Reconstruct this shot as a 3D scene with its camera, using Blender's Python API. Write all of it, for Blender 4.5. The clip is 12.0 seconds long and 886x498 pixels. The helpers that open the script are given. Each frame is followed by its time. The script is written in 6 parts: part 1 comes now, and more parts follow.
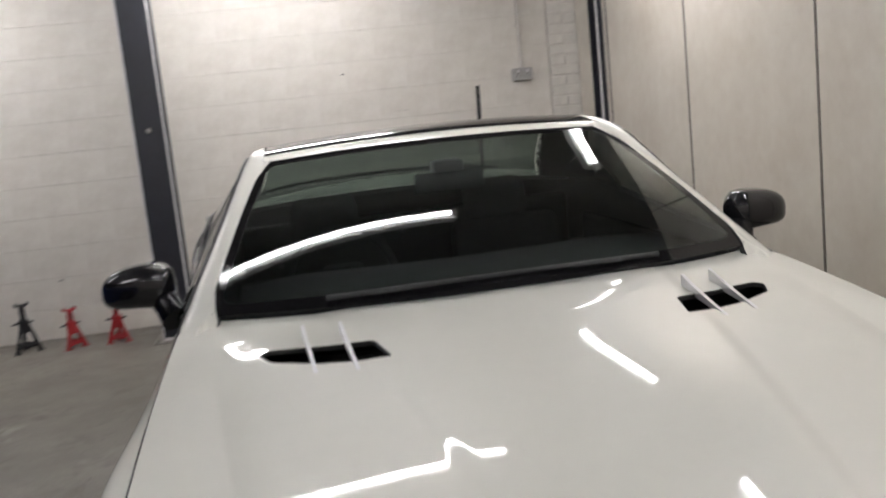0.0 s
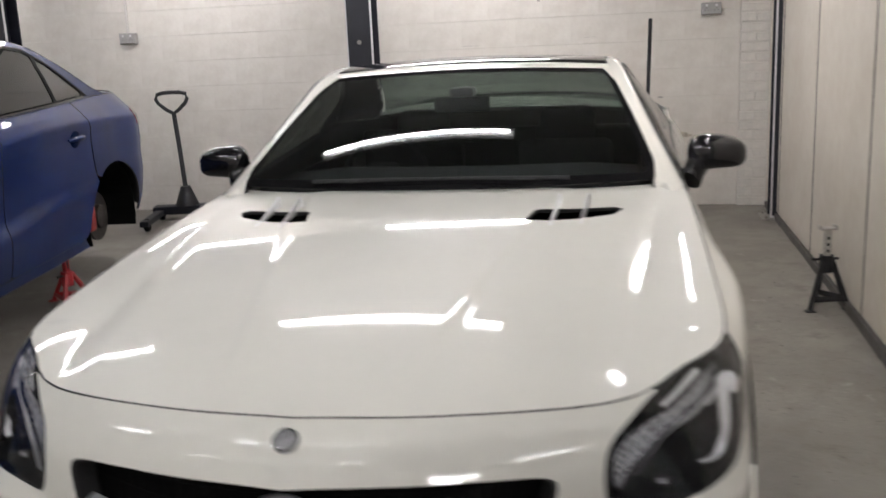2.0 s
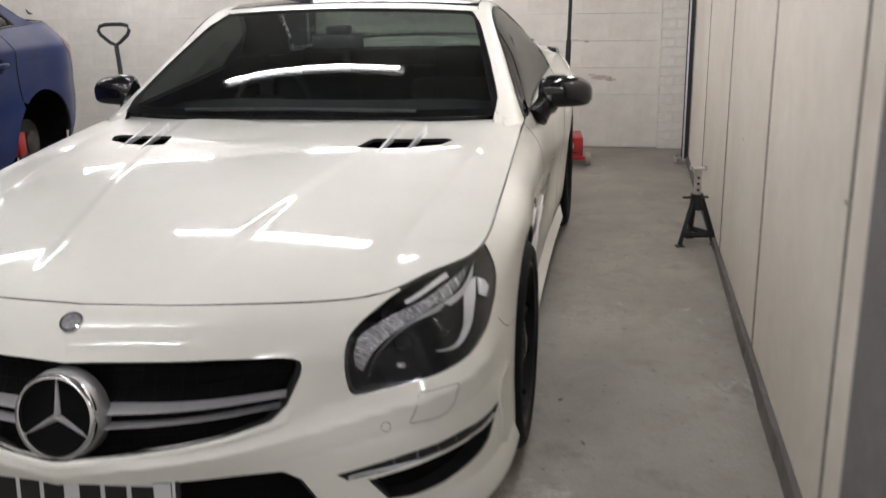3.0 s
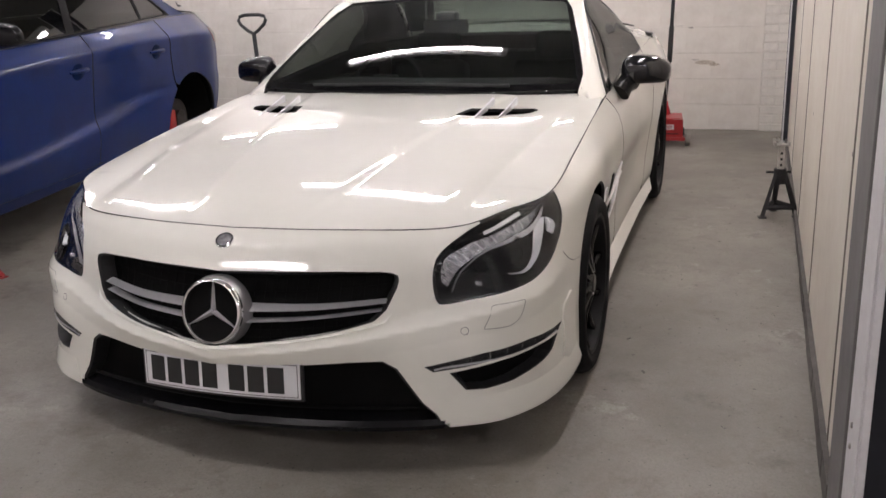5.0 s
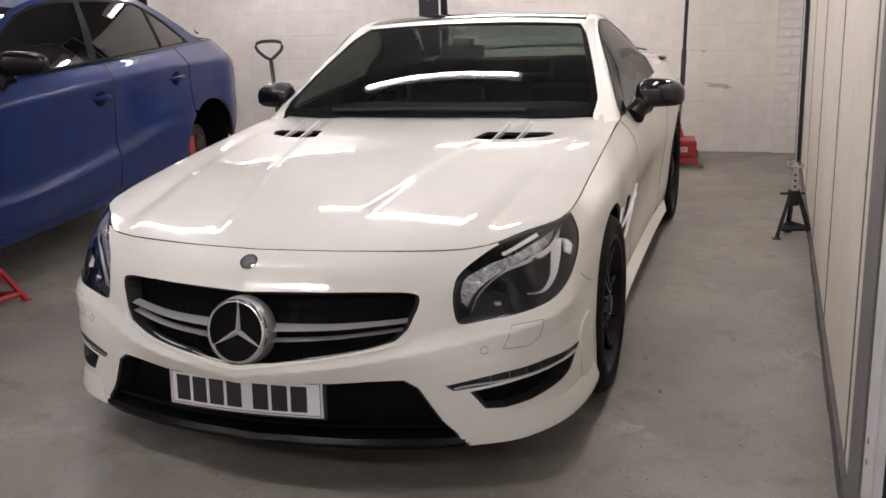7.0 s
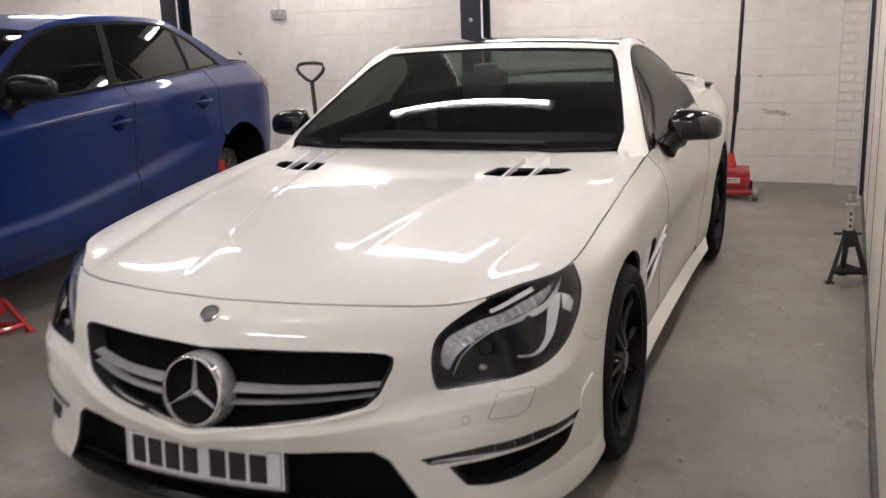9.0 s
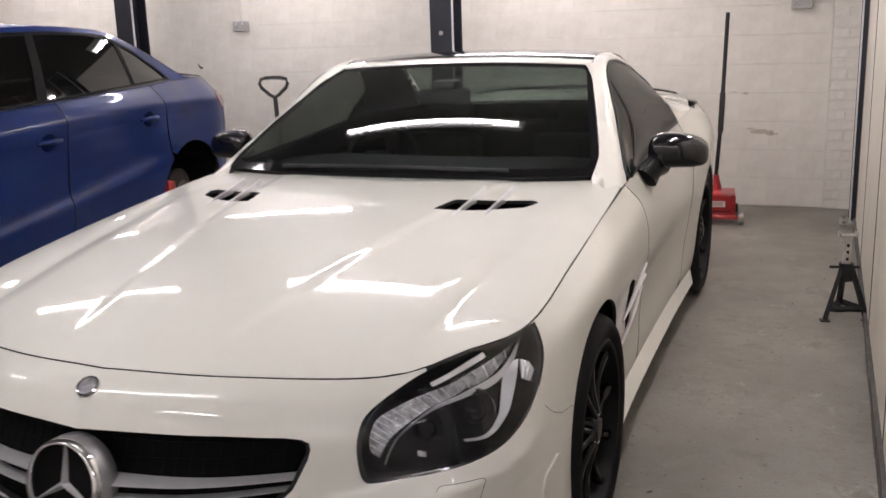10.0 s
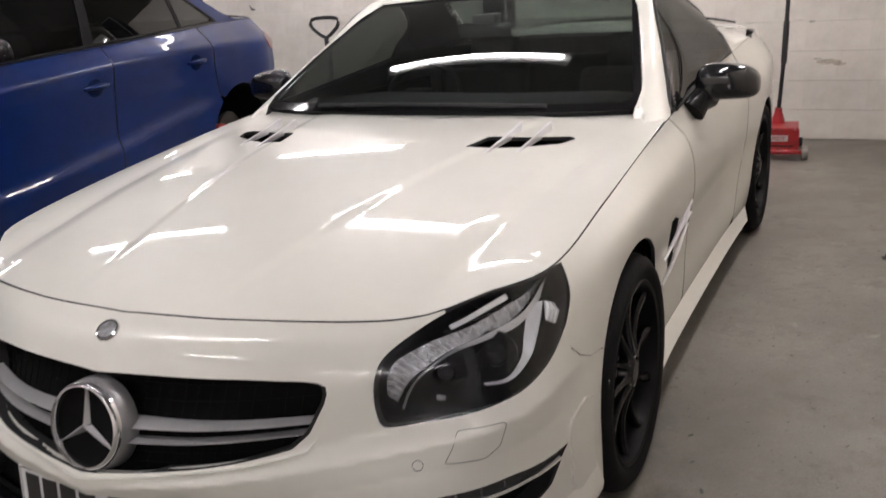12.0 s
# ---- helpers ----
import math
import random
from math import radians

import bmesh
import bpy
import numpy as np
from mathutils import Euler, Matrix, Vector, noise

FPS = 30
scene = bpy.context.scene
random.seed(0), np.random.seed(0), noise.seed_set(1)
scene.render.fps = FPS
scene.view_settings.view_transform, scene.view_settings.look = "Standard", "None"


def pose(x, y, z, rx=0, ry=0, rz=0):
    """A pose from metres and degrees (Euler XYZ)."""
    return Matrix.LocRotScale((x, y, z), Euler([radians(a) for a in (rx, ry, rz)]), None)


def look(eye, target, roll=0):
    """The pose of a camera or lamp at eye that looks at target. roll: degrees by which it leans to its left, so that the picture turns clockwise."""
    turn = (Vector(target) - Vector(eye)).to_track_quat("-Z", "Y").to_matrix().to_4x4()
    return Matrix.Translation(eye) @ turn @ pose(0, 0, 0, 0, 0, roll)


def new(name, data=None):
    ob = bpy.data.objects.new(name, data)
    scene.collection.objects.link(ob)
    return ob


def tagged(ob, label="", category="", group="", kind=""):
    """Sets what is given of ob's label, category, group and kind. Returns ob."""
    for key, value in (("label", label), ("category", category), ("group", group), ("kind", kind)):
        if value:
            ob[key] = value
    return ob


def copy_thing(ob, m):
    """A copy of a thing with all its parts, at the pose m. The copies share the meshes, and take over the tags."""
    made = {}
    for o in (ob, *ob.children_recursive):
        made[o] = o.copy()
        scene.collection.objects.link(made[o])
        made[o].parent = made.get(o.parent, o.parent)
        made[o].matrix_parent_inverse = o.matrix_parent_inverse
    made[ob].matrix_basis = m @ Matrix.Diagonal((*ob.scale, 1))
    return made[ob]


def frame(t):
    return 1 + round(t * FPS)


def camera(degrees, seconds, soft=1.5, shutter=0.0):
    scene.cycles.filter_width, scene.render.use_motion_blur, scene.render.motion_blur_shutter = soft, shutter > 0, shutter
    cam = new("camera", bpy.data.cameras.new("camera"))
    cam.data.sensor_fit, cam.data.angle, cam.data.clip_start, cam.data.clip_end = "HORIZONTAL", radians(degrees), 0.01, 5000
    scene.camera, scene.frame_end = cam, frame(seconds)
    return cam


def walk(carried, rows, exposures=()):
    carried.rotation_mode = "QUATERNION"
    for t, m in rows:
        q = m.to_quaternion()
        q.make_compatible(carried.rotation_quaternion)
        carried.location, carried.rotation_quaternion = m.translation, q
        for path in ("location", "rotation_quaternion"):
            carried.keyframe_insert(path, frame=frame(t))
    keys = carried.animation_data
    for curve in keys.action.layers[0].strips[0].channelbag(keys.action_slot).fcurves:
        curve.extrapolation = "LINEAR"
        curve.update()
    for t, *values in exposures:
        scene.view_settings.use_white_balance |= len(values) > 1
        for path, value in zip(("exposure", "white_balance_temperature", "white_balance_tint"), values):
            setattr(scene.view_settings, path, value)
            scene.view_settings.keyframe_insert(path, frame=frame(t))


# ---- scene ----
from mathutils.geometry import delaunay_2d_cdt
cam = camera(50.6, 12.0, soft=1.5, shutter=0.8)
PATH = [
    (0, (-0.524, -0.716, 1.386), (-0.221, 1.236, 1.079), -5.9),
    (0.5, (-0.396, -1.055, 1.414), (-0.249, 0.905, 1.047), -5.1),
    (1, (-0.086, -1.322, 1.39), (-0.072, 0.636, 0.981), -3.2),
    (1.5, (0.273, -1.39, 1.398), (0.14, 0.557, 0.96), -2.1),
    (2, (0.649, -1.499, 1.398), (0.261, 0.413, 0.961), -2.6),
    (2.5, (0.98, -1.587, 1.395), (0.638, 0.316, 0.885), -0.6),
    (4.5, (1.45, -2.163, 1.388), (0.878, -0.34, 0.797), -2.7),
    (5, (1.455, -2.221, 1.393), (0.841, -0.404, 0.826), -1.9),
    (5.5, (1.455, -2.242, 1.399), (0.859, -0.41, 0.862), -2.3),
    (6, (1.463, -2.264, 1.4), (0.852, -0.435, 0.873), -2.3),
    (6.5, (1.459, -2.276, 1.395), (0.834, -0.454, 0.858), -2.3),
    (7, (1.453, -2.278, 1.401), (0.81, -0.456, 0.883), -2.3),
    (9, (1.562, -1.901, 1.411), (0.787, -0.119, 0.936), -2.2),
    (9.5, (1.529, -1.662, 1.396), (0.76, 0.141, 0.996), -1.4),
    (10, (1.486, -1.428, 1.396), (0.743, 0.374, 0.948), -1.9),
    (10.5, (1.515, -1.342, 1.396), (0.724, 0.431, 0.916), -2.1),
    (11, (1.527, -1.311, 1.395), (0.71, 0.448, 0.904), -2.4),
    (11.5, (1.537, -1.314, 1.385), (0.704, 0.429, 0.866), -3.0),
    (12, (1.552, -1.324, 1.37), (0.688, 0.39, 0.807), -3.6),
]
walk(cam, [(t, look(eye, target, roll)) for t, eye, target, roll in PATH],
     exposures=[(0, .08, 6350, 8), (1, .22, 6300, 9), (1.5, .22, 6300, 9), (2, .34, 6350, 9), (2.5, .56, 6260, 8), (4.5, .64, 6500, 15), (7, .64, 6500, 15), (9, .64, 6500, 14), (10, .54, 6500, 14), (10.5, .52, 6500, 13), (11.3, .54, 6500, 13), (12, .59, 6500, 13)])

# ---- light ----
TUBES = [  # centre x, y, z, direction (0: along x, 90: along y)
    (-0.55, 2.67, 2.40, 0), (1.25, 4.10, 2.40, 90), (-0.55, 5.40, 2.40, 0), (1.18, 1.50, 2.40, 90),
    # the pair at x -5.50 is added to carry the rows on, out of view
    (-2.85, 2.65, 2.40, 0), (-2.85, 5.30, 2.40, 0), (-5.50, 2.65, 2.40, 0), (-5.50, 5.30, 2.40, 0),
    # besides the x -0.55 pair: unseen fill tubes, the last added for the bumper
    (-0.55, -0.60, 2.40, 0), (-3.20, -0.60, 2.40, 0), (-0.55, -3.2, 2.40, 0), (-3.2, -3.2, 2.40, 0), (2.9, -2.4, 2.40, 90), (2.3, -4.5, 2.40, 0),
]
TUBE_POWER = 52.0
world = bpy.data.worlds.new("world")
scene.world = world
world.use_nodes = True
world.node_tree.nodes["Background"].inputs[0].default_value = (0.5, 0.55, 0.6, 1)
world.node_tree.nodes["Background"].inputs[1].default_value = 0.05


# ---- materials ----
def material(name, colour, rough=0.5, metal=0.0, coat=0.0, vary=0.0, scale=8.0, bump=0.0, bump_scale=60.0,
             rough_vary=0.0, spec=0.5, transmission=0.0, ior=1.5, emission=0.0, tint=None, detail=6.0, coat_rough=0.03):
    m = bpy.data.materials.new(name)
    m.use_nodes = True
    nt = m.node_tree
    b = nt.nodes["Principled BSDF"]
    b.inputs["Base Color"].default_value = (*colour, 1)
    b.inputs["Roughness"].default_value = rough
    b.inputs["Metallic"].default_value = metal
    b.inputs["Coat Weight"].default_value = coat
    b.inputs["Coat Roughness"].default_value = coat_rough
    b.inputs["Specular IOR Level"].default_value = spec
    b.inputs["Transmission Weight"].default_value = transmission
    b.inputs["IOR"].default_value = ior
    if emission:
        b.inputs["Emission Color"].default_value = (*colour, 1)
        b.inputs["Emission Strength"].default_value = emission
    co = nt.nodes.new("ShaderNodeTexCoord")
    if vary:
        n1 = nt.nodes.new("ShaderNodeTexNoise")
        n1.inputs["Scale"].default_value = scale
        n1.inputs["Detail"].default_value = detail
        n1.inputs["Roughness"].default_value = 0.62
        nt.links.new(co.outputs["Object"], n1.inputs["Vector"])
        n2 = nt.nodes.new("ShaderNodeTexNoise")
        n2.inputs["Scale"].default_value = scale * 9
        n2.inputs["Detail"].default_value = 4
        nt.links.new(co.outputs["Object"], n2.inputs["Vector"])
        add = nt.nodes.new("ShaderNodeMath")
        add.operation = "MULTIPLY_ADD"
        add.inputs[1].default_value = 0.35
        nt.links.new(n2.outputs["Fac"], add.inputs[0])
        nt.links.new(n1.outputs["Fac"], add.inputs[2])
        r = nt.nodes.new("ShaderNodeMapRange")
        r.inputs["From Min"].default_value = 0.45
        r.inputs["From Max"].default_value = 0.9
        nt.links.new(add.outputs[0], r.inputs["Value"])
        mix = nt.nodes.new("ShaderNodeMix")
        mix.data_type = "RGBA"
        low = tint or [c * (1 - vary) for c in colour]
        high = [min(1, c * (1 + vary * 0.5)) for c in colour]
        mix.inputs[6].default_value = (*low, 1)
        mix.inputs[7].default_value = (*high, 1)
        nt.links.new(r.outputs[0], mix.inputs[0])
        nt.links.new(mix.outputs[2], b.inputs["Base Color"])
        if rough_vary:
            rr = nt.nodes.new("ShaderNodeMapRange")
            rr.inputs["From Min"].default_value = 0.45
            rr.inputs["From Max"].default_value = 0.9
            rr.inputs["To Min"].default_value = max(0.02, rough - rough_vary)
            rr.inputs["To Max"].default_value = min(1, rough + rough_vary)
            nt.links.new(add.outputs[0], rr.inputs["Value"])
            nt.links.new(rr.outputs[0], b.inputs["Roughness"])
    if bump:
        nb = nt.nodes.new("ShaderNodeTexNoise")
        nb.inputs["Scale"].default_value = bump_scale
        nb.inputs["Detail"].default_value = 5
        nt.links.new(co.outputs["Object"], nb.inputs["Vector"])
        bm_ = nt.nodes.new("ShaderNodeBump")
        bm_.inputs["Strength"].default_value = bump
        bm_.inputs["Distance"].default_value = 0.01
        nt.links.new(nb.outputs["Fac"], bm_.inputs["Height"])
        nt.links.new(bm_.outputs[0], b.inputs["Normal"])
    return m


M = {}
M["white_paint"] = material("white_car_paint", (0.84, 0.835, 0.765), 0.40, 0, 1.0, vary=0.03, scale=3, spec=0.18)
M["blue_paint"] = material("blue_car_paint", (0.0028, 0.017, 0.102), 0.34, 0.0, 0.38, vary=0.2, scale=5, spec=0.1)
# darker copy of the body blue, for the shade painted behind the handles
M["blue_shade"] = material("blue_recess_shade", (0.001, 0.008, 0.045), 0.5, 0.0, 0.0, vary=0.2, scale=5, spec=0.03)
M["frame_black"] = material("satin_black_frame", (0.006, 0.006, 0.006), 0.45, spec=0.03, vary=0.3, scale=30)
M["roof_glass"] = material("black_roof_glass", (0.008, 0.008, 0.009), 0.06, 0, 0.0, vary=0.2, scale=30, spec=0.3)
M["black_plastic"] = material("black_plastic", (0.018, 0.018, 0.019), 0.45, vary=0.3, scale=30)
M["gloss_black"] = material("gloss_black", (0.008, 0.008, 0.009), 0.08, 0, 1.0, vary=0.3, scale=20)
M["carbon"] = material("carbon_fibre_gloss", (0.010, 0.010, 0.012), 0.10, 0, 0.35, vary=0.5, scale=120)
M["splitter_black"] = material("splitter_black", (0.006, 0.006, 0.007), 0.26, 0, 0.05, vary=0.15, scale=40, spec=0.14)
M["mesh_black"] = material("black_mesh", (0.004, 0.004, 0.004), 0.7, spec=0.08)
M["rubber"] = material("tyre_rubber", (0.008, 0.008, 0.0085), 0.75, vary=0.3, scale=20, bump=0.1, spec=0.15)
M["rim"] = material("gloss_black_alloy", (0.008, 0.008, 0.009), 0.22, 0.1, 0.05, vary=0.2, spec=0.3)
M["rim_barrel"] = material("satin_black_barrel", (0.006, 0.006, 0.0065), 0.5, vary=0.3, spec=0.15)
M["chrome"] = material("chrome", (0.75, 0.75, 0.76), 0.08, 1.0)
M["satin_silver"] = material("satin_silver_trim", (0.76, 0.76, 0.77), 0.30, 0.6, vary=0.08, scale=30)
M["satin_grey"] = material("satin_grey_trim", (0.46, 0.46, 0.47), 0.36, 0.7, vary=0.1, scale=30)
M["lens_clear"] = material("clear_lens", (0.94, 0.95, 0.96), 0.01, transmission=1.0, ior=1.3)
M["lamp_silver"] = material("lamp_silver", (0.88, 0.88, 0.89), 0.24, 0.6, vary=0.12, scale=50)
M["reflector"] = material("lamp_reflector", (0.62, 0.62, 0.64), 0.22, 0.75, vary=0.55, scale=70, bump=0.5, bump_scale=90)
M["badge_grey"] = material("badge_enamel_grey", (0.24, 0.24, 0.25), 0.38, 0.5, vary=0.6, scale=90)
M["lamp_dark"] = material("lamp_housing", (0.008, 0.008, 0.009), 0.25, spec=0.3)
M["glass_dark"] = material("tinted_glass", (0.30, 0.36, 0.33), 0.0, transmission=1.0, ior=1.45)
M["glass_side"] = material("tinted_side_glass", (0.15, 0.165, 0.15), 0.0, transmission=1.0, ior=1.28)
M["glass_privacy"] = material("privacy_glass", (0.07, 0.075, 0.07), 0.0, transmission=1.0, ior=1.5)
M["glass_screen"] = material("windscreen_glass", (0.70, 0.77, 0.74), 0.0, transmission=1.0, ior=1.5)
M["interior"] = material("dark_interior", (0.010, 0.010, 0.0105), 0.9, spec=0.12, vary=0.3, scale=20, bump=0.1)
M["red_paint"] = material("red_tool_paint", (0.42, 0.012, 0.018), 0.4, 0, 0.4, vary=0.35, scale=14)
M["black_steel"] = material("black_painted_steel", (0.018, 0.018, 0.02), 0.5, 0.2, vary=0.4, scale=20, bump=0.1)
M["steel"] = material("bare_steel", (0.45, 0.43, 0.40), 0.4, 0.9, vary=0.35, scale=25)
M["worn_white"] = material("worn_white_paint", (0.55, 0.52, 0.48), 0.6, vary=0.4, scale=25)
M["navy_steel"] = material("navy_painted_steel", (0.010, 0.011, 0.019), 0.45, vary=0.35, scale=8, bump=0.05)
M["white_steel"] = material("white_painted_steel", (0.72, 0.71, 0.72), 0.5, vary=0.12, scale=10)
M["flaked"] = material("flaked_wall_paint", (0.56, 0.50, 0.42), 0.8, vary=0.4, scale=40, bump=0.3)
M["joint_dark"] = material("dark_panel_joint", (0.20, 0.175, 0.15), 0.7, vary=0.3, scale=20)
M["grey_trim"] = material("grey_edge_trim", (0.16, 0.15, 0.15), 0.6, vary=0.2, scale=12)
M["panel_white"] = material("white_wall_panel", (0.74, 0.70, 0.63), 0.5, vary=0.10, scale=1.6, bump=0.03, bump_scale=25, tint=(0.64, 0.58, 0.50))
M["block_paint"] = material("white_painted_block", (0.77, 0.74, 0.69), 0.65, vary=0.12, scale=2.2, bump=0.16, bump_scale=45, tint=(0.67, 0.63, 0.57))
M["brick_paint"] = material("white_painted_brick", (0.78, 0.75, 0.70), 0.65, vary=0.14, scale=6, bump=0.2, bump_scale=60)
M["ceiling_dark_grey"] = material("ceiling_dark_grey", (0.10, 0.098, 0.095), 0.8, vary=0.08, scale=2)
M["skirting"] = material("dirty_skirting", (0.13, 0.12, 0.11), 0.7, vary=0.4, scale=12)
M["socket_plastic"] = material("grey_metal_socket", (0.42, 0.41, 0.40), 0.45, 0.3, vary=0.15, scale=40)
M["conduit_paint"] = material("painted_conduit", (0.70, 0.67, 0.63), 0.55, vary=0.1, scale=30)
M["plate_white"] = material("plate_reflective_white", (0.72, 0.72, 0.74), 0.35, 0, 0.6, vary=0.04, scale=300)
M["plate_black"] = material("plate_black", (0.012, 0.012, 0.012), 0.4)
M["gap"] = material("shut_gap", (0.012, 0.012, 0.012), 0.8)
M["brake_disc"] = material("brake_disc", (0.10, 0.092, 0.085), 0.55, 0.7, vary=0.35, scale=30)
M["red_caliper"] = material("red_caliper", (0.45, 0.02, 0.02), 0.4, 0, 0.5, vary=0.2, scale=20)
M["tail_red"] = material("tail_lamp_red", (0.25, 0.005, 0.01), 0.1, 0, 1.0, vary=0.4, scale=60)
M["tube"] = material("fluorescent_tube", (1.0, 0.95, 0.955), 0.5, emission=TUBE_POWER)
M["fitting"] = material("light_fitting", (0.75, 0.75, 0.74), 0.5, vary=0.05)


def floor_material():
    m = bpy.data.materials.new("painted_concrete_floor")
    m.use_nodes = True
    nt = m.node_tree
    b = nt.nodes["Principled BSDF"]
    co = nt.nodes.new("ShaderNodeTexCoord")

    def noise_node(scale, detail=8.0, rough=0.6):
        n = nt.nodes.new("ShaderNodeTexNoise")
        n.inputs["Scale"].default_value = scale
        n.inputs["Detail"].default_value = detail
        n.inputs["Roughness"].default_value = rough
        nt.links.new(co.outputs["Object"], n.inputs["Vector"])
        return n.outputs["Fac"]

    def ramp(src, lo, hi, most=1.0):
        r = nt.nodes.new("ShaderNodeMapRange")
        r.inputs["To Max"].default_value = most
        r.inputs["From Min"].default_value = lo
        r.inputs["From Max"].default_value = hi
        nt.links.new(src, r.inputs["Value"])
        return r.outputs[0]

    def mix(fac, a, c):
        x = nt.nodes.new("ShaderNodeMix")
        x.data_type = "RGBA"
        nt.links.new(fac, x.inputs[0])
        for i, v in ((6, a), (7, c)):
            if isinstance(v, tuple):
                x.inputs[i].default_value = (*v, 1)
            else:
                nt.links.new(v, x.inputs[i])
        return x.outputs[2]

    broad = mix(ramp(noise_node(1.1), 0.32, 0.66), (0.172, 0.157, 0.133), (0.325, 0.304, 0.267))
    stains = mix(ramp(noise_node(3.4, 10, 0.7), 0.56, 0.70), broad, (0.145, 0.130, 0.112))
    worn = mix(ramp(noise_node(2.1, 12, 0.75), 0.60, 0.66), stains, (0.42, 0.40, 0.36))
    blotch = mix(ramp(noise_node(7.5, 10, 0.72), 0.50, 0.74), worn, (0.20, 0.178, 0.150))
    specks = mix(ramp(noise_node(46, 3, 0.5), 0.68, 0.72), blotch, (0.09, 0.082, 0.075))
    grain = mix(ramp(noise_node(150, 3, 0.6), 0.42, 0.72, 0.42), specks, (0.13, 0.118, 0.102))
    scuffs = mix(ramp(noise_node(18, 8, 0.8), 0.60, 0.72, 0.55), grain, (0.36, 0.34, 0.305))
    nt.links.new(scuffs, b.inputs["Base Color"])
    r = nt.nodes.new("ShaderNodeMapRange")
    r.inputs["To Min"].default_value = 0.32
    r.inputs["To Max"].default_value = 0.62
    nt.links.new(noise_node(2.6, 8), r.inputs["Value"])
    nt.links.new(r.outputs[0], b.inputs["Roughness"])
    bump = nt.nodes.new("ShaderNodeBump")
    bump.inputs["Strength"].default_value = 0.2
    bump.inputs["Distance"].default_value = 0.01
    nt.links.new(noise_node(55, 6), bump.inputs["Height"])
    nt.links.new(bump.outputs[0], b.inputs["Normal"])
    return m


M["floor"] = floor_material()


# ---- building helpers ----
def empty(name, m=None, parent=None):
    e = new(name)
    if parent is not None:
        e.parent = parent
    if m is not None:
        e.matrix_basis = m
    return e


def part(name, bm, mat, parent=None, label="", smooth=False, sharp=35):
    me = bpy.data.meshes.new(name)
    bm.normal_update()
    bm.to_mesh(me)
    bm.free()
    for one in (mat if isinstance(mat, (list, tuple)) else [mat]):
        me.materials.append(one)
    if smooth:
        for p in me.polygons:
            p.use_smooth = True
        me.set_sharp_from_angle(angle=radians(sharp))
    ob = new(name, me)
    if parent is not None:
        ob.parent = parent
    if label:
        tagged(ob, label)
    return ob


def box(bm, x0, x1, y0, y1, z0, z1, bevel=0.0, m=None):
    made = bmesh.ops.create_cube(bm, size=1.0)["verts"]
    for v in made:
        v.co = Vector(((x0 + x1) / 2 + v.co.x * (x1 - x0), (y0 + y1) / 2 + v.co.y * (y1 - y0), (z0 + z1) / 2 + v.co.z * (z1 - z0)))
    if bevel:
        edges = list({e for v in made for e in v.link_edges})
        out = bmesh.ops.bevel(bm, geom=edges, offset=bevel, segments=2, affect="EDGES", profile=0.5)
        made = list({v for f in out["faces"] for v in f.verts} | {v for v in made if v.is_valid})
    if m is not None:
        for v in made:
            v.co = m @ v.co
    return made


def boxed(x0, x1, y0, y1, z0, z1, bevel=0.0):
    bm = bmesh.new()
    box(bm, x0, x1, y0, y1, z0, z1, bevel)
    return bm


def tube(bm, points, radius, sides=10, closed=False, flat=1.0):
    """A round bar along points; radius may be a list."""
    pts = [Vector(p) for p in points]
    n = len(pts)
    rings = []
    up = Vector((0, 0, 1))
    for i, p in enumerate(pts):
        a = pts[(i - 1) % n] if closed or i else p
        c = pts[(i + 1) % n] if closed or i < n - 1 else p
        d = (c - a).normalized()
        side = d.cross(up)
        if side.length < 0.05:
            side = d.cross(Vector((0, 1, 0)))
        side.normalize()
        top = side.cross(d).normalized()
        r = radius[i] if isinstance(radius, (list, tuple)) else radius
        rings.append([bm.verts.new(p + side * (r * math.cos(k * math.tau / sides)) + top * (r * flat * math.sin(k * math.tau / sides))) for k in range(sides)])
    for i in range(n if closed else n - 1):
        a, c = rings[i], rings[(i + 1) % n]
        for k in range(sides):
            bm.faces.new((a[k], a[(k + 1) % sides], c[(k + 1) % sides], c[k]))
    if not closed:
        bm.faces.new(rings[0][::-1])
        bm.faces.new(rings[-1])


def lathe(bm, profile, sides=40, axis="x", centre=(0, 0, 0), closed=False):
    """Turn (radius, along) pairs round an axis through centre."""
    c = Vector(centre)
    rings = []
    for r, h in profile:
        ring = []
        for k in range(sides):
            a = k * math.tau / sides
            u, w = r * math.cos(a), r * math.sin(a)
            ring.append(bm.verts.new(c + Vector((h, u, w) if axis == "x" else (u, h, w) if axis == "y" else (u, w, h))))
        rings.append(ring)
    count = len(rings)
    for i in range(count if closed else count - 1):
        a, d = rings[i], rings[(i + 1) % count]
        for k in range(sides):
            bm.faces.new((a[k], a[(k + 1) % sides], d[(k + 1) % sides], d[k]))
    if not closed:
        for ring in (rings[0], rings[-1]):
            try:
                bm.faces.new(ring)
            except ValueError:
                pass
    bmesh.ops.recalc_face_normals(bm, faces=bm.faces)


def prism(bm, outline, depth, m):
    """An outline in the local x, z plane pushed along local y from 0 to depth, set at m."""
    a = [bm.verts.new(m @ Vector((x, 0, z))) for x, z in outline]
    c = [bm.verts.new(m @ Vector((x, depth, z))) for x, z in outline]
    n = len(a)
    bm.faces.new(a)
    bm.faces.new(c[::-1])
    for i in range(n):
        bm.faces.new((a[i], c[i], c[(i + 1) % n], a[(i + 1) % n]))
    bmesh.ops.recalc_face_normals(bm, faces=bm.faces)


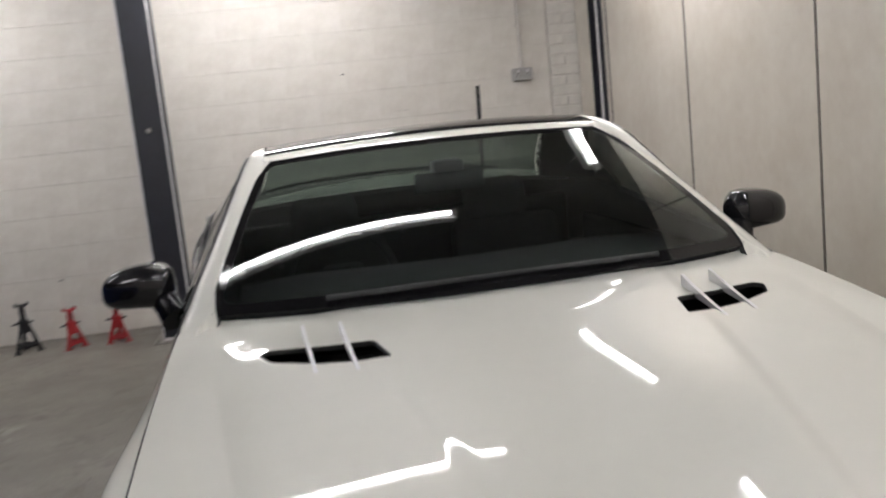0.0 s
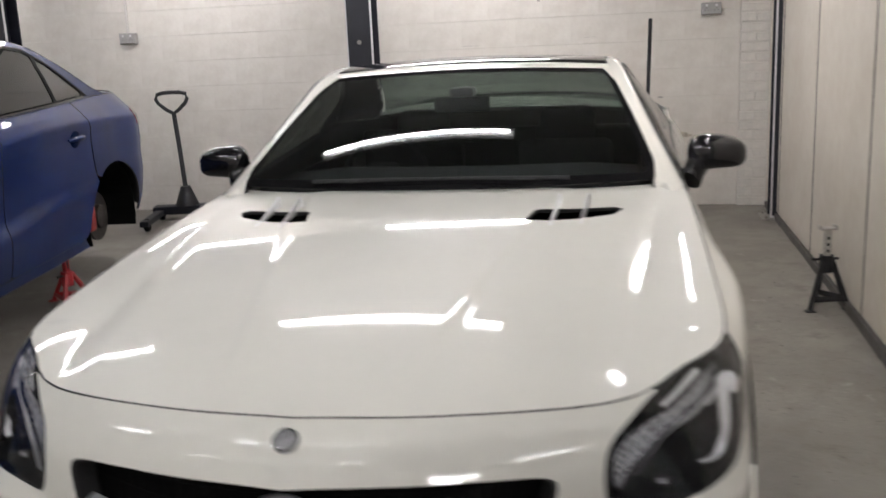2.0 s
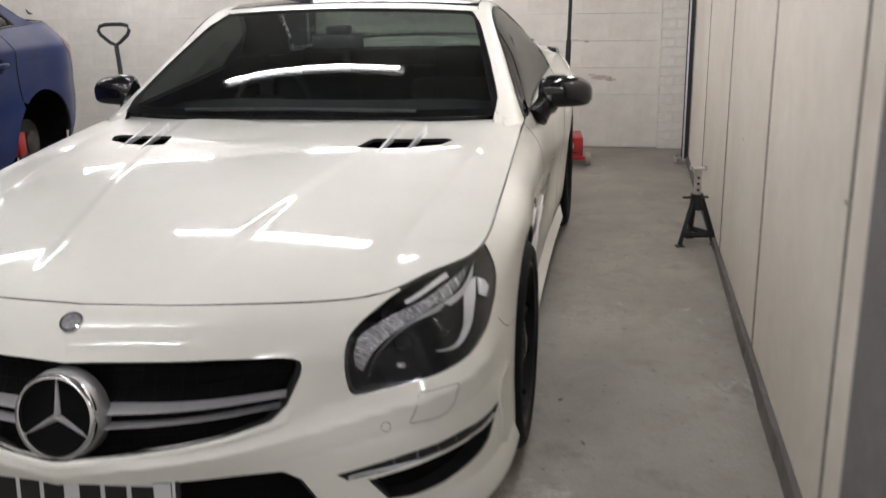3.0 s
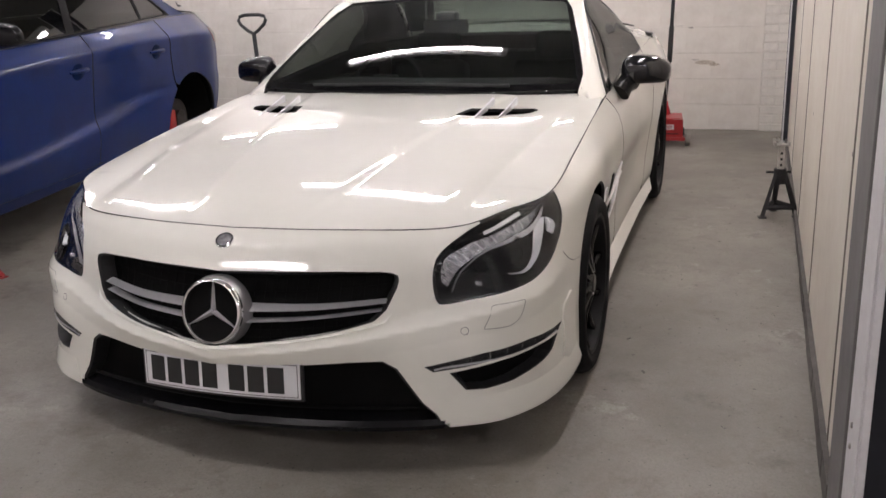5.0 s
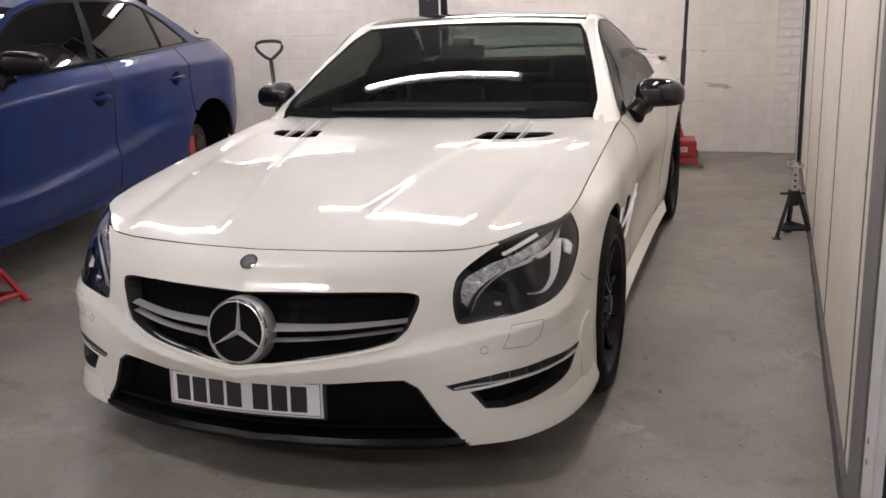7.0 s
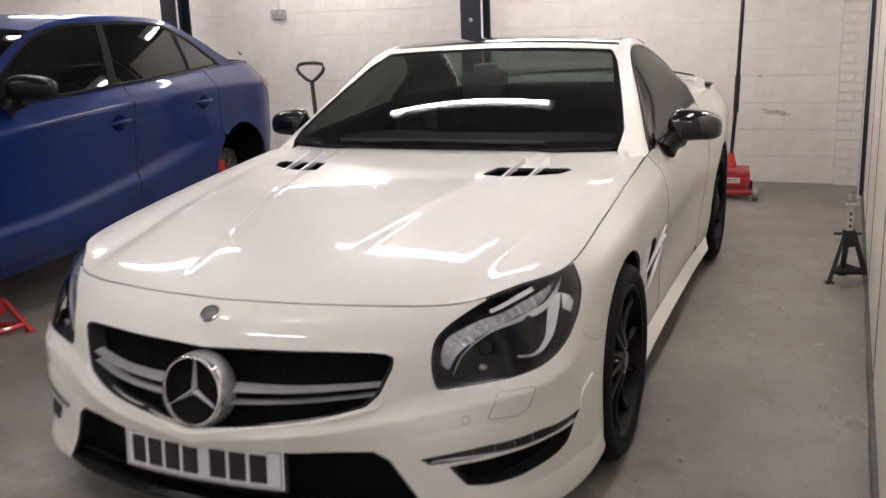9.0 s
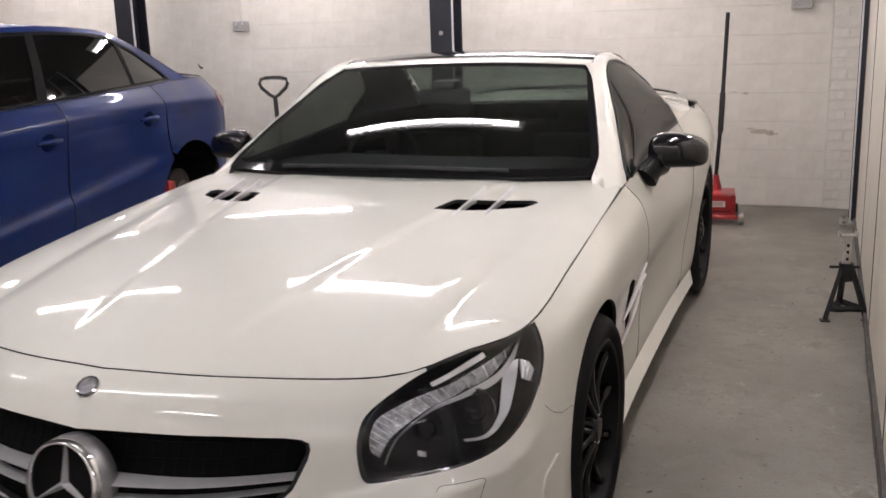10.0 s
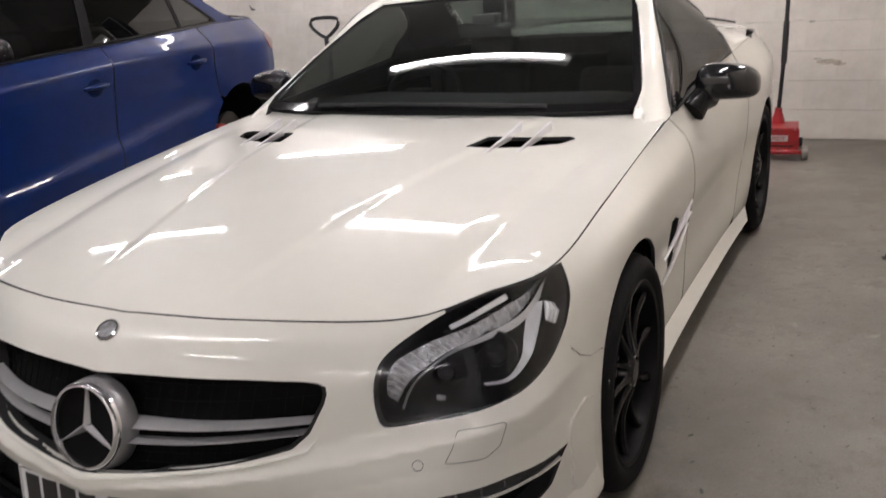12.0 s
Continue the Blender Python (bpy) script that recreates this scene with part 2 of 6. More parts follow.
def rounded(points, radius=0.02, steps=4):
    """Round the corners of a closed outline."""
    out = []
    n = len(points)
    for i in range(n):
        p, a, c = (Vector((*points[j % n], 0)) for j in (i, i - 1, i + 1))
        r = min(radius, (a - p).length * 0.45, (c - p).length * 0.45)
        s, e = p + (a - p).normalized() * r, p + (c - p).normalized() * r
        for k in range(steps + 1):
            t = k / steps
            q = s * (1 - t) ** 2 + p * 2 * t * (1 - t) + e * t * t
            out.append((q.x, q.y))
    return out


def spline(points, t):
    """A smooth curve through points, t from 0 to len - 1."""
    n = len(points)
    i = min(max(int(math.floor(t)), 0), n - 2)
    f = t - i
    p1, p2 = points[i], points[i + 1]
    p0 = points[i - 1] if i > 0 else p1 * 2 - p2
    p3 = points[i + 2] if i + 2 < n else p2 * 2 - p1
    return p1 + (p2 - p0) * (0.5 * f) + (p0 * 2 - p1 * 5 + p2 * 4 - p3) * (0.5 * f * f) + (p1 * 3 - p0 - p2 * 3 + p3) * (0.5 * f ** 3)


def step(a, b, x):
    t = min(max((x - a) / (b - a), 0), 1)
    return t * t * (3 - 2 * t)


# ---- room ----
FRONT_Y, BACK_Y, LEFT_X, PART_X, CEIL = -5.2, 6.21, -8.2, 1.712, 2.72


def floor_z(y):
    """The floor falls a little towards the garage's mouth."""
    return -.043 * (1 - step(1.0, 3.5, y))


def build_room():
    bm = bmesh.new()
    rows = []
    for y in [FRONT_Y - .2, -1.0] + [.9 + .1 * i for i in range(29)] + [BACK_Y + .3]:
        rows.append([bm.verts.new(p) for p in ((LEFT_X - .2, y, floor_z(y)), (6.0, y, floor_z(y)), (6.0, y, -.25), (LEFT_X - .2, y, -.25))])
    for a, b in zip(rows, rows[1:]):
        for i in range(4):
            bm.faces.new((a[i], a[(i + 1) % 4], b[(i + 1) % 4], b[i]))
    bm.faces.new(rows[0])
    bm.faces.new(rows[-1][::-1])
    bmesh.ops.recalc_face_normals(bm, faces=bm.faces)
    tagged(part("floor", bm, M["floor"]), "worn grey painted concrete floor with stains and scuffs", "floor", kind="structure")
    wall = tagged(part("wall_back", boxed(LEFT_X - .2, 6.0, BACK_Y + .012, BACK_Y + .24, 0, CEIL), M["block_paint"]),
                  "white painted blockwork wall with faint courses", "wall", kind="structure")
    tagged(part("wall_left", boxed(LEFT_X - .2, LEFT_X, FRONT_Y, BACK_Y, -.06, CEIL), M["block_paint"]),
           "white painted blockwork side wall", "wall", kind="structure")
    tagged(part("wall_front", boxed(LEFT_X - .2, 6.0, FRONT_Y - .2, FRONT_Y, -.06, CEIL), M["block_paint"]),
           "white painted blockwork end wall", "wall", kind="structure")
    tagged(part("wall_right", boxed(5.8, 6.0, FRONT_Y, BACK_Y, -.06, CEIL), M["block_paint"]),
           "white painted blockwork far side wall", "wall", kind="structure")
    # unseen ceiling, coloured dark so that the windscreen reflects little of it
    tagged(part("ceiling", boxed(LEFT_X - .2, 6.0, FRONT_Y - .2, BACK_Y + .3, CEIL, CEIL + .15), M["ceiling_dark_grey"]),
           "plain dark grey ceiling, out of view", "ceiling", kind="structure")
    # blocks of the back wall: each 440 x 215 with shallow joints
    rng = random.Random(4)
    meshes = []
    for k in range(4):
        bm = bmesh.new()
        box(bm, 0, .44, -.0125, -.0005, 0, .2168)
        for v in bm.verts:
            if v.co.y < -.006:
                v.co.z += .0009 if v.co.z < .1 else -.0009
                v.co.y += rng.uniform(-.0001, .0001)
        me = bpy.data.meshes.new("block")
        bm.to_mesh(me)
        bm.free()
        me.materials.append(M["block_paint"])
        meshes.append(me)
    for row in range(12):
        x = -6.4 + (.22 if row % 2 else 0)
        while x < 1.46:
            ob = new("block", rng.choice(meshes))
            ob.parent = wall
            ob.location = (x, BACK_Y + .0125, .005 + row * .2175)
            if x + .44 > 1.49:
                ob.scale.x = (1.49 - x) / .44
            x += .44
    # chips, old fixings and smudges on the paint
    for x, z, a, b, mt in ((-.05, 1.66, .03, .012, "skirting"), (.90, .87, .055, .018, "worn_white"), (.80, .885, .10, .006, "worn_white"), (-2.2, .42, .05, .02, "worn_white"), (1.03, .578, .19, .045, "flaked"), (1.10, .56, .12, .03, "flaked"), (.95, .60, .07, .02, "worn_white"), (.35, 1.36, .16, .004, "worn_white"), (-.62, 1.33, .20, .004, "worn_white"), (-3.1, 1.06, .18, .003, "worn_white")):
        bm = bmesh.new()
        n = 9
        ring = [bm.verts.new((x + a * .5 * math.cos(math.tau * i / n) * rng.uniform(.6, 1), BACK_Y - .0012, z + b * .5 * math.sin(math.tau * i / n) * rng.uniform(.6, 1))) for i in range(n)]
        back = [bm.verts.new(v.co + Vector((0, .003, 0))) for v in ring]
        bm.faces.new(ring)
        for i in range(n):
            bm.faces.new((ring[i], back[i], back[(i + 1) % n], ring[(i + 1) % n]))
        bmesh.ops.recalc_face_normals(bm, faces=bm.faces)
        part("wall_mark", bm, M[mt], wall)
    # brick pilaster in the corner
    pil = tagged(part("pilaster", boxed(1.50, 2.2, BACK_Y - .035, BACK_Y + .012, 0, CEIL), M["brick_paint"]),
                 "white painted brick pier beside the partition", "pier", kind="structure")
    bm = bmesh.new()
    box(bm, 0, .2105, -.010, 0, 0, .064)
    for v in bm.verts:
        if v.co.y < -.005:
            v.co.x += .004 if v.co.x < .1 else -.004
            v.co.z += .004 if v.co.z < .03 else -.004
    me = bpy.data.meshes.new("brick")
    bm.to_mesh(me)
    bm.free()
    me.materials.append(M["brick_paint"])
    for row in range(36):
        x = 1.495
        while x < 1.70:
            wide = .105 if (row % 2 and x < 1.5) else .2105
            ob = new("brick", me)
            ob.parent = pil
            ob.location = (x, BACK_Y - .0352 + rng.uniform(-.002, .002), .003 + row * .075)
            ob.scale.x = wide / .2105
            x += wide + .010


def build_partition():
    wall = tagged(part("partition_wall", boxed(PART_X + .012, PART_X + .10, .22, BACK_Y - .05, -.06, CEIL), M["panel_white"]),
                  "partition of tall white insulated panels, scuffed and marked", "partition", kind="structure")
    joints = [.22, .43, 1.68, 2.97, 4.26, 5.50, BACK_Y - .05]
    for a, b in zip(joints, joints[1:]):
        part("panel", boxed(PART_X, PART_X + .012, a + .0085, b - .0085, .055, CEIL - .01, .003), M["panel_white"], wall)
    for y in joints[1:-1]:
        part("joint_strip", boxed(PART_X - .003, PART_X + .0118, y - .008, y + .008, .06, CEIL - .02, .002), M["joint_dark"], wall)
    bm = bmesh.new()
    n = 30
    for i in range(n):   # uneven sealant and grime along the foot
        y0, y1 = .2 + (BACK_Y - .3) * i / n, .2 + (BACK_Y - .3) * (i + 1) / n
        box(bm, PART_X - .014 - .0015 * math.sin(i * 1.7), PART_X + .011, y0, y1 - .001, -.06, .045)
    tagged(part("baseboard", bm, M["skirting"]), "dark dirty floor channel along the partition", "skirting", kind="structure")
    marks = [(.47, .89, .012, .012), (2.35, .72, .02, .006)]
    for y, z, a, b in marks:
        part("scuff", boxed(PART_X - .0012, PART_X + .002, y - a / 2, y + a / 2, z - b / 2, z + b / 2), M["skirting"], wall)
    # end of the partition: two dark grey edge strips
    part("edge_strip", boxed(PART_X - .012, PART_X + .10, .03, .215, -.06, CEIL, .004), M["grey_trim"], wall, "dark grey edge strip")
    part("end_capping", boxed(PART_X - .02, PART_X + .12, -.128, .028, -.06, CEIL, .004), M["grey_trim"], wall, "dark grey end capping")


def column(x, y, wide, deep, label, faces_x=False, face="navy_steel"):
    """A rolled steel column: two flanges and a web, navy with pale edges."""
    root = tagged(empty("steel_column", pose(x, y, floor_z(y), 0, 0, -90 if faces_x else 0)), label, "column", kind="structure")
    t = .016
    part("front_flange", boxed(-wide / 2, wide / 2, -deep / 2, -deep / 2 + t, .012, CEIL, .002), M["white_steel"], root)
    part("front_face", boxed(-wide / 2 + .012, wide / 2 - .012, -deep / 2 - .004, -deep / 2 - .0005, .03, CEIL - .01), M[face], root, "navy blue painted face" if face == "navy_steel" else "white painted face")
    part("rear_flange", boxed(-wide / 2, wide / 2, deep / 2 - t, deep / 2, .012, CEIL, .002), M["navy_steel"], root)
    part("web", boxed(-.008, .008, -deep / 2 + t, deep / 2 - t, .012, CEIL), M["navy_steel"], root)
    part("base_plate", boxed(-wide / 2 - .06, wide / 2 + .06, -deep / 2 - .05, deep / 2 + .05, 0, .012, .002), M["steel"], root)
    for bx in (-1, 1):
        for by in (-1, 1):
            bm = bmesh.new()
            lathe(bm, [(.0, .03), (.010, .03), (.012, .012)], 6, "z", (bx * (wide / 2 + .03), by * (deep / 2 + .02), 0))
            part("bolt", bm, M["steel"], root)
    return root


def build_columns():
    c = column(-1.375, 5.72, .205, .20, "navy blue steel column with white edges before the back wall")
    bm = bmesh.new()
    lathe(bm, [(0, -.016), (.012, -.015), (.016, -.004), (.018, 0)], 14, "y", (0, -.105, 1.40))
    part("bolt_head", bm, M["steel"], c, "bright steel bolt head")
    column(-4.55, 5.80, .205, .20, "navy blue steel column with white edges behind the blue saloon")
    column(1.712, 5.66, .085, .16, "narrow navy steel post with a pale edge beside the partition")
    c = column(1.80, -.235, .20, .20, "navy blue steel column with a white face at the end of the partition", True, "white_steel")
    for z in (.42, .47, 1.25, 1.30):
        bm = bmesh.new()
        lathe(bm, [(.0, -.004), (.006, -.004), (.007, 0)], 10, "y", (-.02, -.104, z))
        part("screw", bm, M["steel"], c)


def socket(x, z, name_label):
    root = tagged(empty("wall_socket", pose(x, BACK_Y, z)), name_label, "socket")
    part("back_box", boxed(-.075, .075, -.048, 0, -.045, .045, .006), M["socket_plastic"], root)
    part("face_plate", boxed(-.073, .073, -.056, -.048, -.043, .043, .003), M["socket_plastic"], root)
    for sx in (-.036, .036):
        part("switch", boxed(sx - .008, sx + .008, -.061, -.056, .014, .032, .001), M["white_steel"], root)
        for px, pz in ((0, .004), (-.011, -.014), (.011, -.014)):
            part("pin_slot", boxed(sx + px - .003, sx + px + .003, -.0568, -.0555, pz - .004, pz + .004), M["gap"], root)
    bm = bmesh.new()
    tube(bm, [(0, -.022, .045), (0, -.022, CEIL - z)], .0115, 12)
    part("conduit", bm, M["conduit_paint"], root, "painted conduit")
    for h in (.35, .95):
        part("saddle", boxed(-.022, .022, -.037, 0, h, h + .014, .003), M["conduit_paint"], root)
    return root


def build_fittings():
    bm_t, bm_f, bm_c = bmesh.new(), bmesh.new(), bmesh.new()
    tube(bm_t, [(-.70, 0, 0), (.70, 0, 0)], .019, 12)
    box(bm_f, -.73, .73, -.055, .055, .028, .10, .006)
    box(bm_c, -.735, -.702, -.024, .024, -.026, .03, .004)
    for i, (x, y, z, turn) in enumerate(TUBES):
        if i == 0:
            root = tagged(empty("tube_light", pose(x, y, z, 0, 0, turn)), "fluorescent tube light on a white batten below the ceiling", "light", group="tube lights")
            part("tube", bm_t, M["tube"], root, "glowing tube")
            part("batten", bm_f, M["fitting"], root)
            e = part("end_cap", bm_c, M["fitting"], root)
            e2 = e.copy()
            scene.collection.objects.link(e2)
            e2.location.x = 1.437
            for sx in (-.4, .4):
                bm = bmesh.new()
                tube(bm, [(sx, 0, .10), (sx, 0, CEIL - z)], .005, 8)
                part("hanger", bm, M["fitting"], root)
            first = root
        else:
            # some of these copies are added fill, as noted in TUBES
            copy_thing(first, pose(x, y, z, 0, 0, turn))


build_room()
build_partition()
build_columns()
socket(1.276, 1.535, "grey double wall socket with a conduit above it")
socket(-3.61, 1.52, "grey double wall socket with a conduit, between the columns")
build_fittings()


# ---- white coupe: skin ----
class Skin:
    """A smooth skin through feature lines; (s, w): station along the line, number of the line."""

    def __init__(self, lines):
        self.net = [[Vector(p) for p in line] for line in lines]
        self.last = (len(lines[0]) - 1, len(lines) - 1)

    def at(self, s, w):
        n = len(self.net)
        i = min(max(int(math.floor(w)), 0), n - 2)
        need = [j for j in range(i - 1, i + 3) if 0 <= j < n]
        rows = {j: spline(self.net[j], s) for j in need}
        pts = [rows[j] for j in need]
        return spline(pts, w - need[0])

    def normal(self, s, w, e=0.02):
        a = self.at(min(s + e, self.last[0]), w) - self.at(max(s - e, 0), w)
        b = self.at(s, min(w + e, self.last[1])) - self.at(s, max(w - e, 0))
        return a.cross(b).normalized()


# feature lines of one flank, from the nose round the corner to the tail
FLANK = Skin([
    [(0, .028, .10), (.30, .058, .10), (.60, .13, .105), (.810, .255, .115), (.930, .50, .135), (.935, .99, .16), (.895, 1.55, .15), (.89, 2.6, .155), (.91, 3.57, .18), (.86, 4.25, .22), (.56, 4.52, .24), (0, 4.58, .25)],
    [(0, .006, .20), (.30, .038, .20), (.61, .13, .20), (.818, .265, .20), (.925, .50, .215), (.935, .99, .26), (.90, 1.55, .25), (.90, 2.6, .25), (.937, 3.57, .27), (.875, 4.25, .32), (.57, 4.54, .34), (0, 4.60, .35)],
    [(0, -.056, .355), (.30, .0, .355), (.60, .125, .35), (.818, .265, .345), (.920, .50, .35), (.944, .99, .38), (.903, 1.55, .37), (.895, 2.6, .37), (.955, 3.57, .40), (.885, 4.25, .44), (.58, 4.56, .46), (0, 4.63, .47)],
    [(0, -.047, .43), (.30, .013, .435), (.605, .175, .44), (.812, .283, .445), (.915, .505, .45), (.946, .99, .50), (.913, 1.55, .49), (.904, 2.6, .49), (.960, 3.57, .53), (.885, 4.25, .56), (.58, 4.56, .58), (0, 4.62, .59)],
    [(0, .024, .572), (.30, .074, .572), (.60, .195, .567), (.803, .328, .565), (.905, .535, .57), (.948, .99, .62), (.930, 1.55, .61), (.922, 2.6, .62), (.960, 3.57, .67), (.875, 4.25, .69), (.57, 4.55, .71), (0, 4.60, .72)],
    [(0, .066, .650), (.30, .113, .647), (.61, .238, .635), (.792, .384, .645), (.894, .56, .655), (.938, .99, .725), (.922, 1.55, .735), (.903, 2.6, .78), (.955, 3.57, .84), (.865, 4.25, .84), (.56, 4.53, .84), (0, 4.58, .85)],
    [(0, .128, .686), (.30, .165, .684), (.622, .288, .674), (.765, .44, .700), (.862, .600, .721), (.870, .99, .775), (.860, 1.55, .838), (.848, 2.6, .925), (.872, 3.57, .988), (.79, 4.20, .975), (.55, 4.46, .965), (0, 4.52, .975)],
])
HOOD_CENTRE = [Vector((y, z, 0)) for y, z in ((.128, .686), (.40, .739), (.62, .778), (.82, .810), (1.02, .834), (1.25, .853), (1.50, .869), (1.85, .888))]
HOOD_EDGE = [Vector(p) for p in ((0, .128, .686), (.30, .165, .684), (.622, .288, .674), (.765, .44, .700), (.862, .600, .721), (.870, .99, .775), (.860, 1.55, .838), (.848, 1.87, .868))]


def along(curve, value, axis=0):
    """The point of a curve, rising in one axis, where that axis has the value."""
    lo, hi = 0.0, len(curve) - 1.0
    for _ in range(30):
        mid = (lo + hi) / 2
        if spline(curve, mid)[axis] < value:
            lo = mid
        else:
            hi = mid
    return spline(curve, lo)


EDGE_TABLE = [(y, along(HOOD_EDGE, y, 1)) for y in [.13 + .02 * i for i in range(88)]]


def hood_edge(y):
    k = min(max((y - .13) / .02, 0), 86.999)
    i = int(k)
    a, b = EDGE_TABLE[i][1], EDGE_TABLE[i + 1][1]
    return a + (b - a) * (k - i)


def hood_loft(x, y):
    """The bonnet: a crowned middle with a low dome, a rolled step along the outer crease, then a flatter shoulder."""
    ax = abs(x)
    e = hood_edge(y)
    zc = along(HOOD_CENTRE, y, 0).y
    xb = .600 + .10 * y
    drop_b = np.interp(y, (.13, .288, .585, .99, 1.28, 1.55, 1.87), (.036, .040, .044, .045, .036, .026, .012))
    fall = np.interp(y, (.13, .4, 1.0, 1.4, 1.6), (.008, .010, .009, .005, .0))
    drop_e = np.interp(y, (.13, .288, .44, .60), (.047, .048, .050, .053)) if y < .60 else max(zc - e.z, drop_b)
    xe = .866 if y < .60 else e.x
    crown = drop_b - fall
    if ax < xb:
        drop = crown * (ax / xb) ** 2
    else:
        u = min((ax - xb) / max(xe - xb, .02), 1.2)
        drop = crown + (drop_e - drop_b) * u - .020 * u * (1 - u) * step(.30, .60, y) * (1 - step(1.3, 1.65, y))
    drop += fall * step(xb - .080, xb + .035, ax)
    z = zc - drop
    # power dome: a low step along a crease that runs from the vents to the nose
    crease = .155 + .18 * y
    z += .0055 * (1 - step(crease - .020, crease + .026, ax)) * step(.12, .5, y)
    return Vector((x, y, z))


RIM = []
for i in range(90):
    p = along(HOOD_EDGE[:5], .88 * i / 89, 0)
    RIM.append((p.y, p.z - hood_loft(.88 * i / 89, p.y).z))


def hood_at(x, y):
    """The bonnet, drawn down at its front and sides to meet the shut lines."""
    p = hood_loft(x, y)
    k = min(abs(x), .879) / .88 * 89
    i = int(k)
    y0, r0 = (RIM[i][j] + (RIM[i + 1][j] - RIM[i][j]) * (k - i) for j in (0, 1))
    w = max(0.0, 1 - max(y - y0, 0) / .13) ** 2 * (1 - step(.80, .88, abs(x)))
    e = hood_edge(y)
    side = max(0.0, 1 - (e.x - abs(x)) / .07) ** 2 * step(.42, .60, y) if abs(x) < e.x else step(.42, .60, y)
    p.z += r0 * w * (1 - side) + (e.z - hood_loft(e.x, y).z) * side
    return p


def screen_at(a, b):
    base = Vector((.772 * a, 1.785 - .15 * (1 - a * a), .893))
    top = Vector((.585 * a, 2.475 - .06 * (1 - a * a), 1.246 + .022 * (1 - a * a)))
    p = base + (top - base) * b
    n = Vector((0, -.45, .89))
    return p + n * (.028 * math.sin(math.pi * b) * (1 - .3 * a * a))


ARCH_IN = [Vector(p) for p in ((.778, 1.775, .890), (.685, 2.12, 1.078), (.592, 2.46, 1.248), (.575, 2.75, 1.292), (.57, 3.10, 1.255), (.62, 3.45, 1.10), (.70, 3.72, .992))]
ARCH_OUT = [Vector(p) for p in ((.848, 1.87, .868), (.744, 2.19, 1.060), (.655, 2.44, 1.232), (.642, 2.72, 1.258), (.708, 2.98, 1.163), (.80, 3.14, 1.03), (.862, 3.55, .987))]


def arch_at(t, c):
    """The pillar and roof rail: t from the screen's foot to the deck, c from the inner to the outer edge."""
    a, b = spline(ARCH_IN, t), spline(ARCH_OUT, t)
    p = a + (b - a) * c
    n = Vector((.75, -.12, .62)).normalized()
    if c < 0:       # the rounded corners that lap over the glass
        q = screen_at(1 + c * .13, min(max(t / 2, -.08), 1.03)) + Vector((0, -.45, .89)) * .005
        q.z -= .30 * max(.02 - t, 0)
        k = min(-c / .08, 1)
        return a + (q - a) * k
    return p + n * (.012 * math.sin(math.pi * c))


def roof_at(a, b):
    t = 2.0 + 2.2 * b
    e = spline(ARCH_IN, t)
    return Vector((e.x * a, e.y - (.055 if b < .001 else .055 * (1 - b)) * (1 - a * a), e.z + .024 * (1 - a * a)))


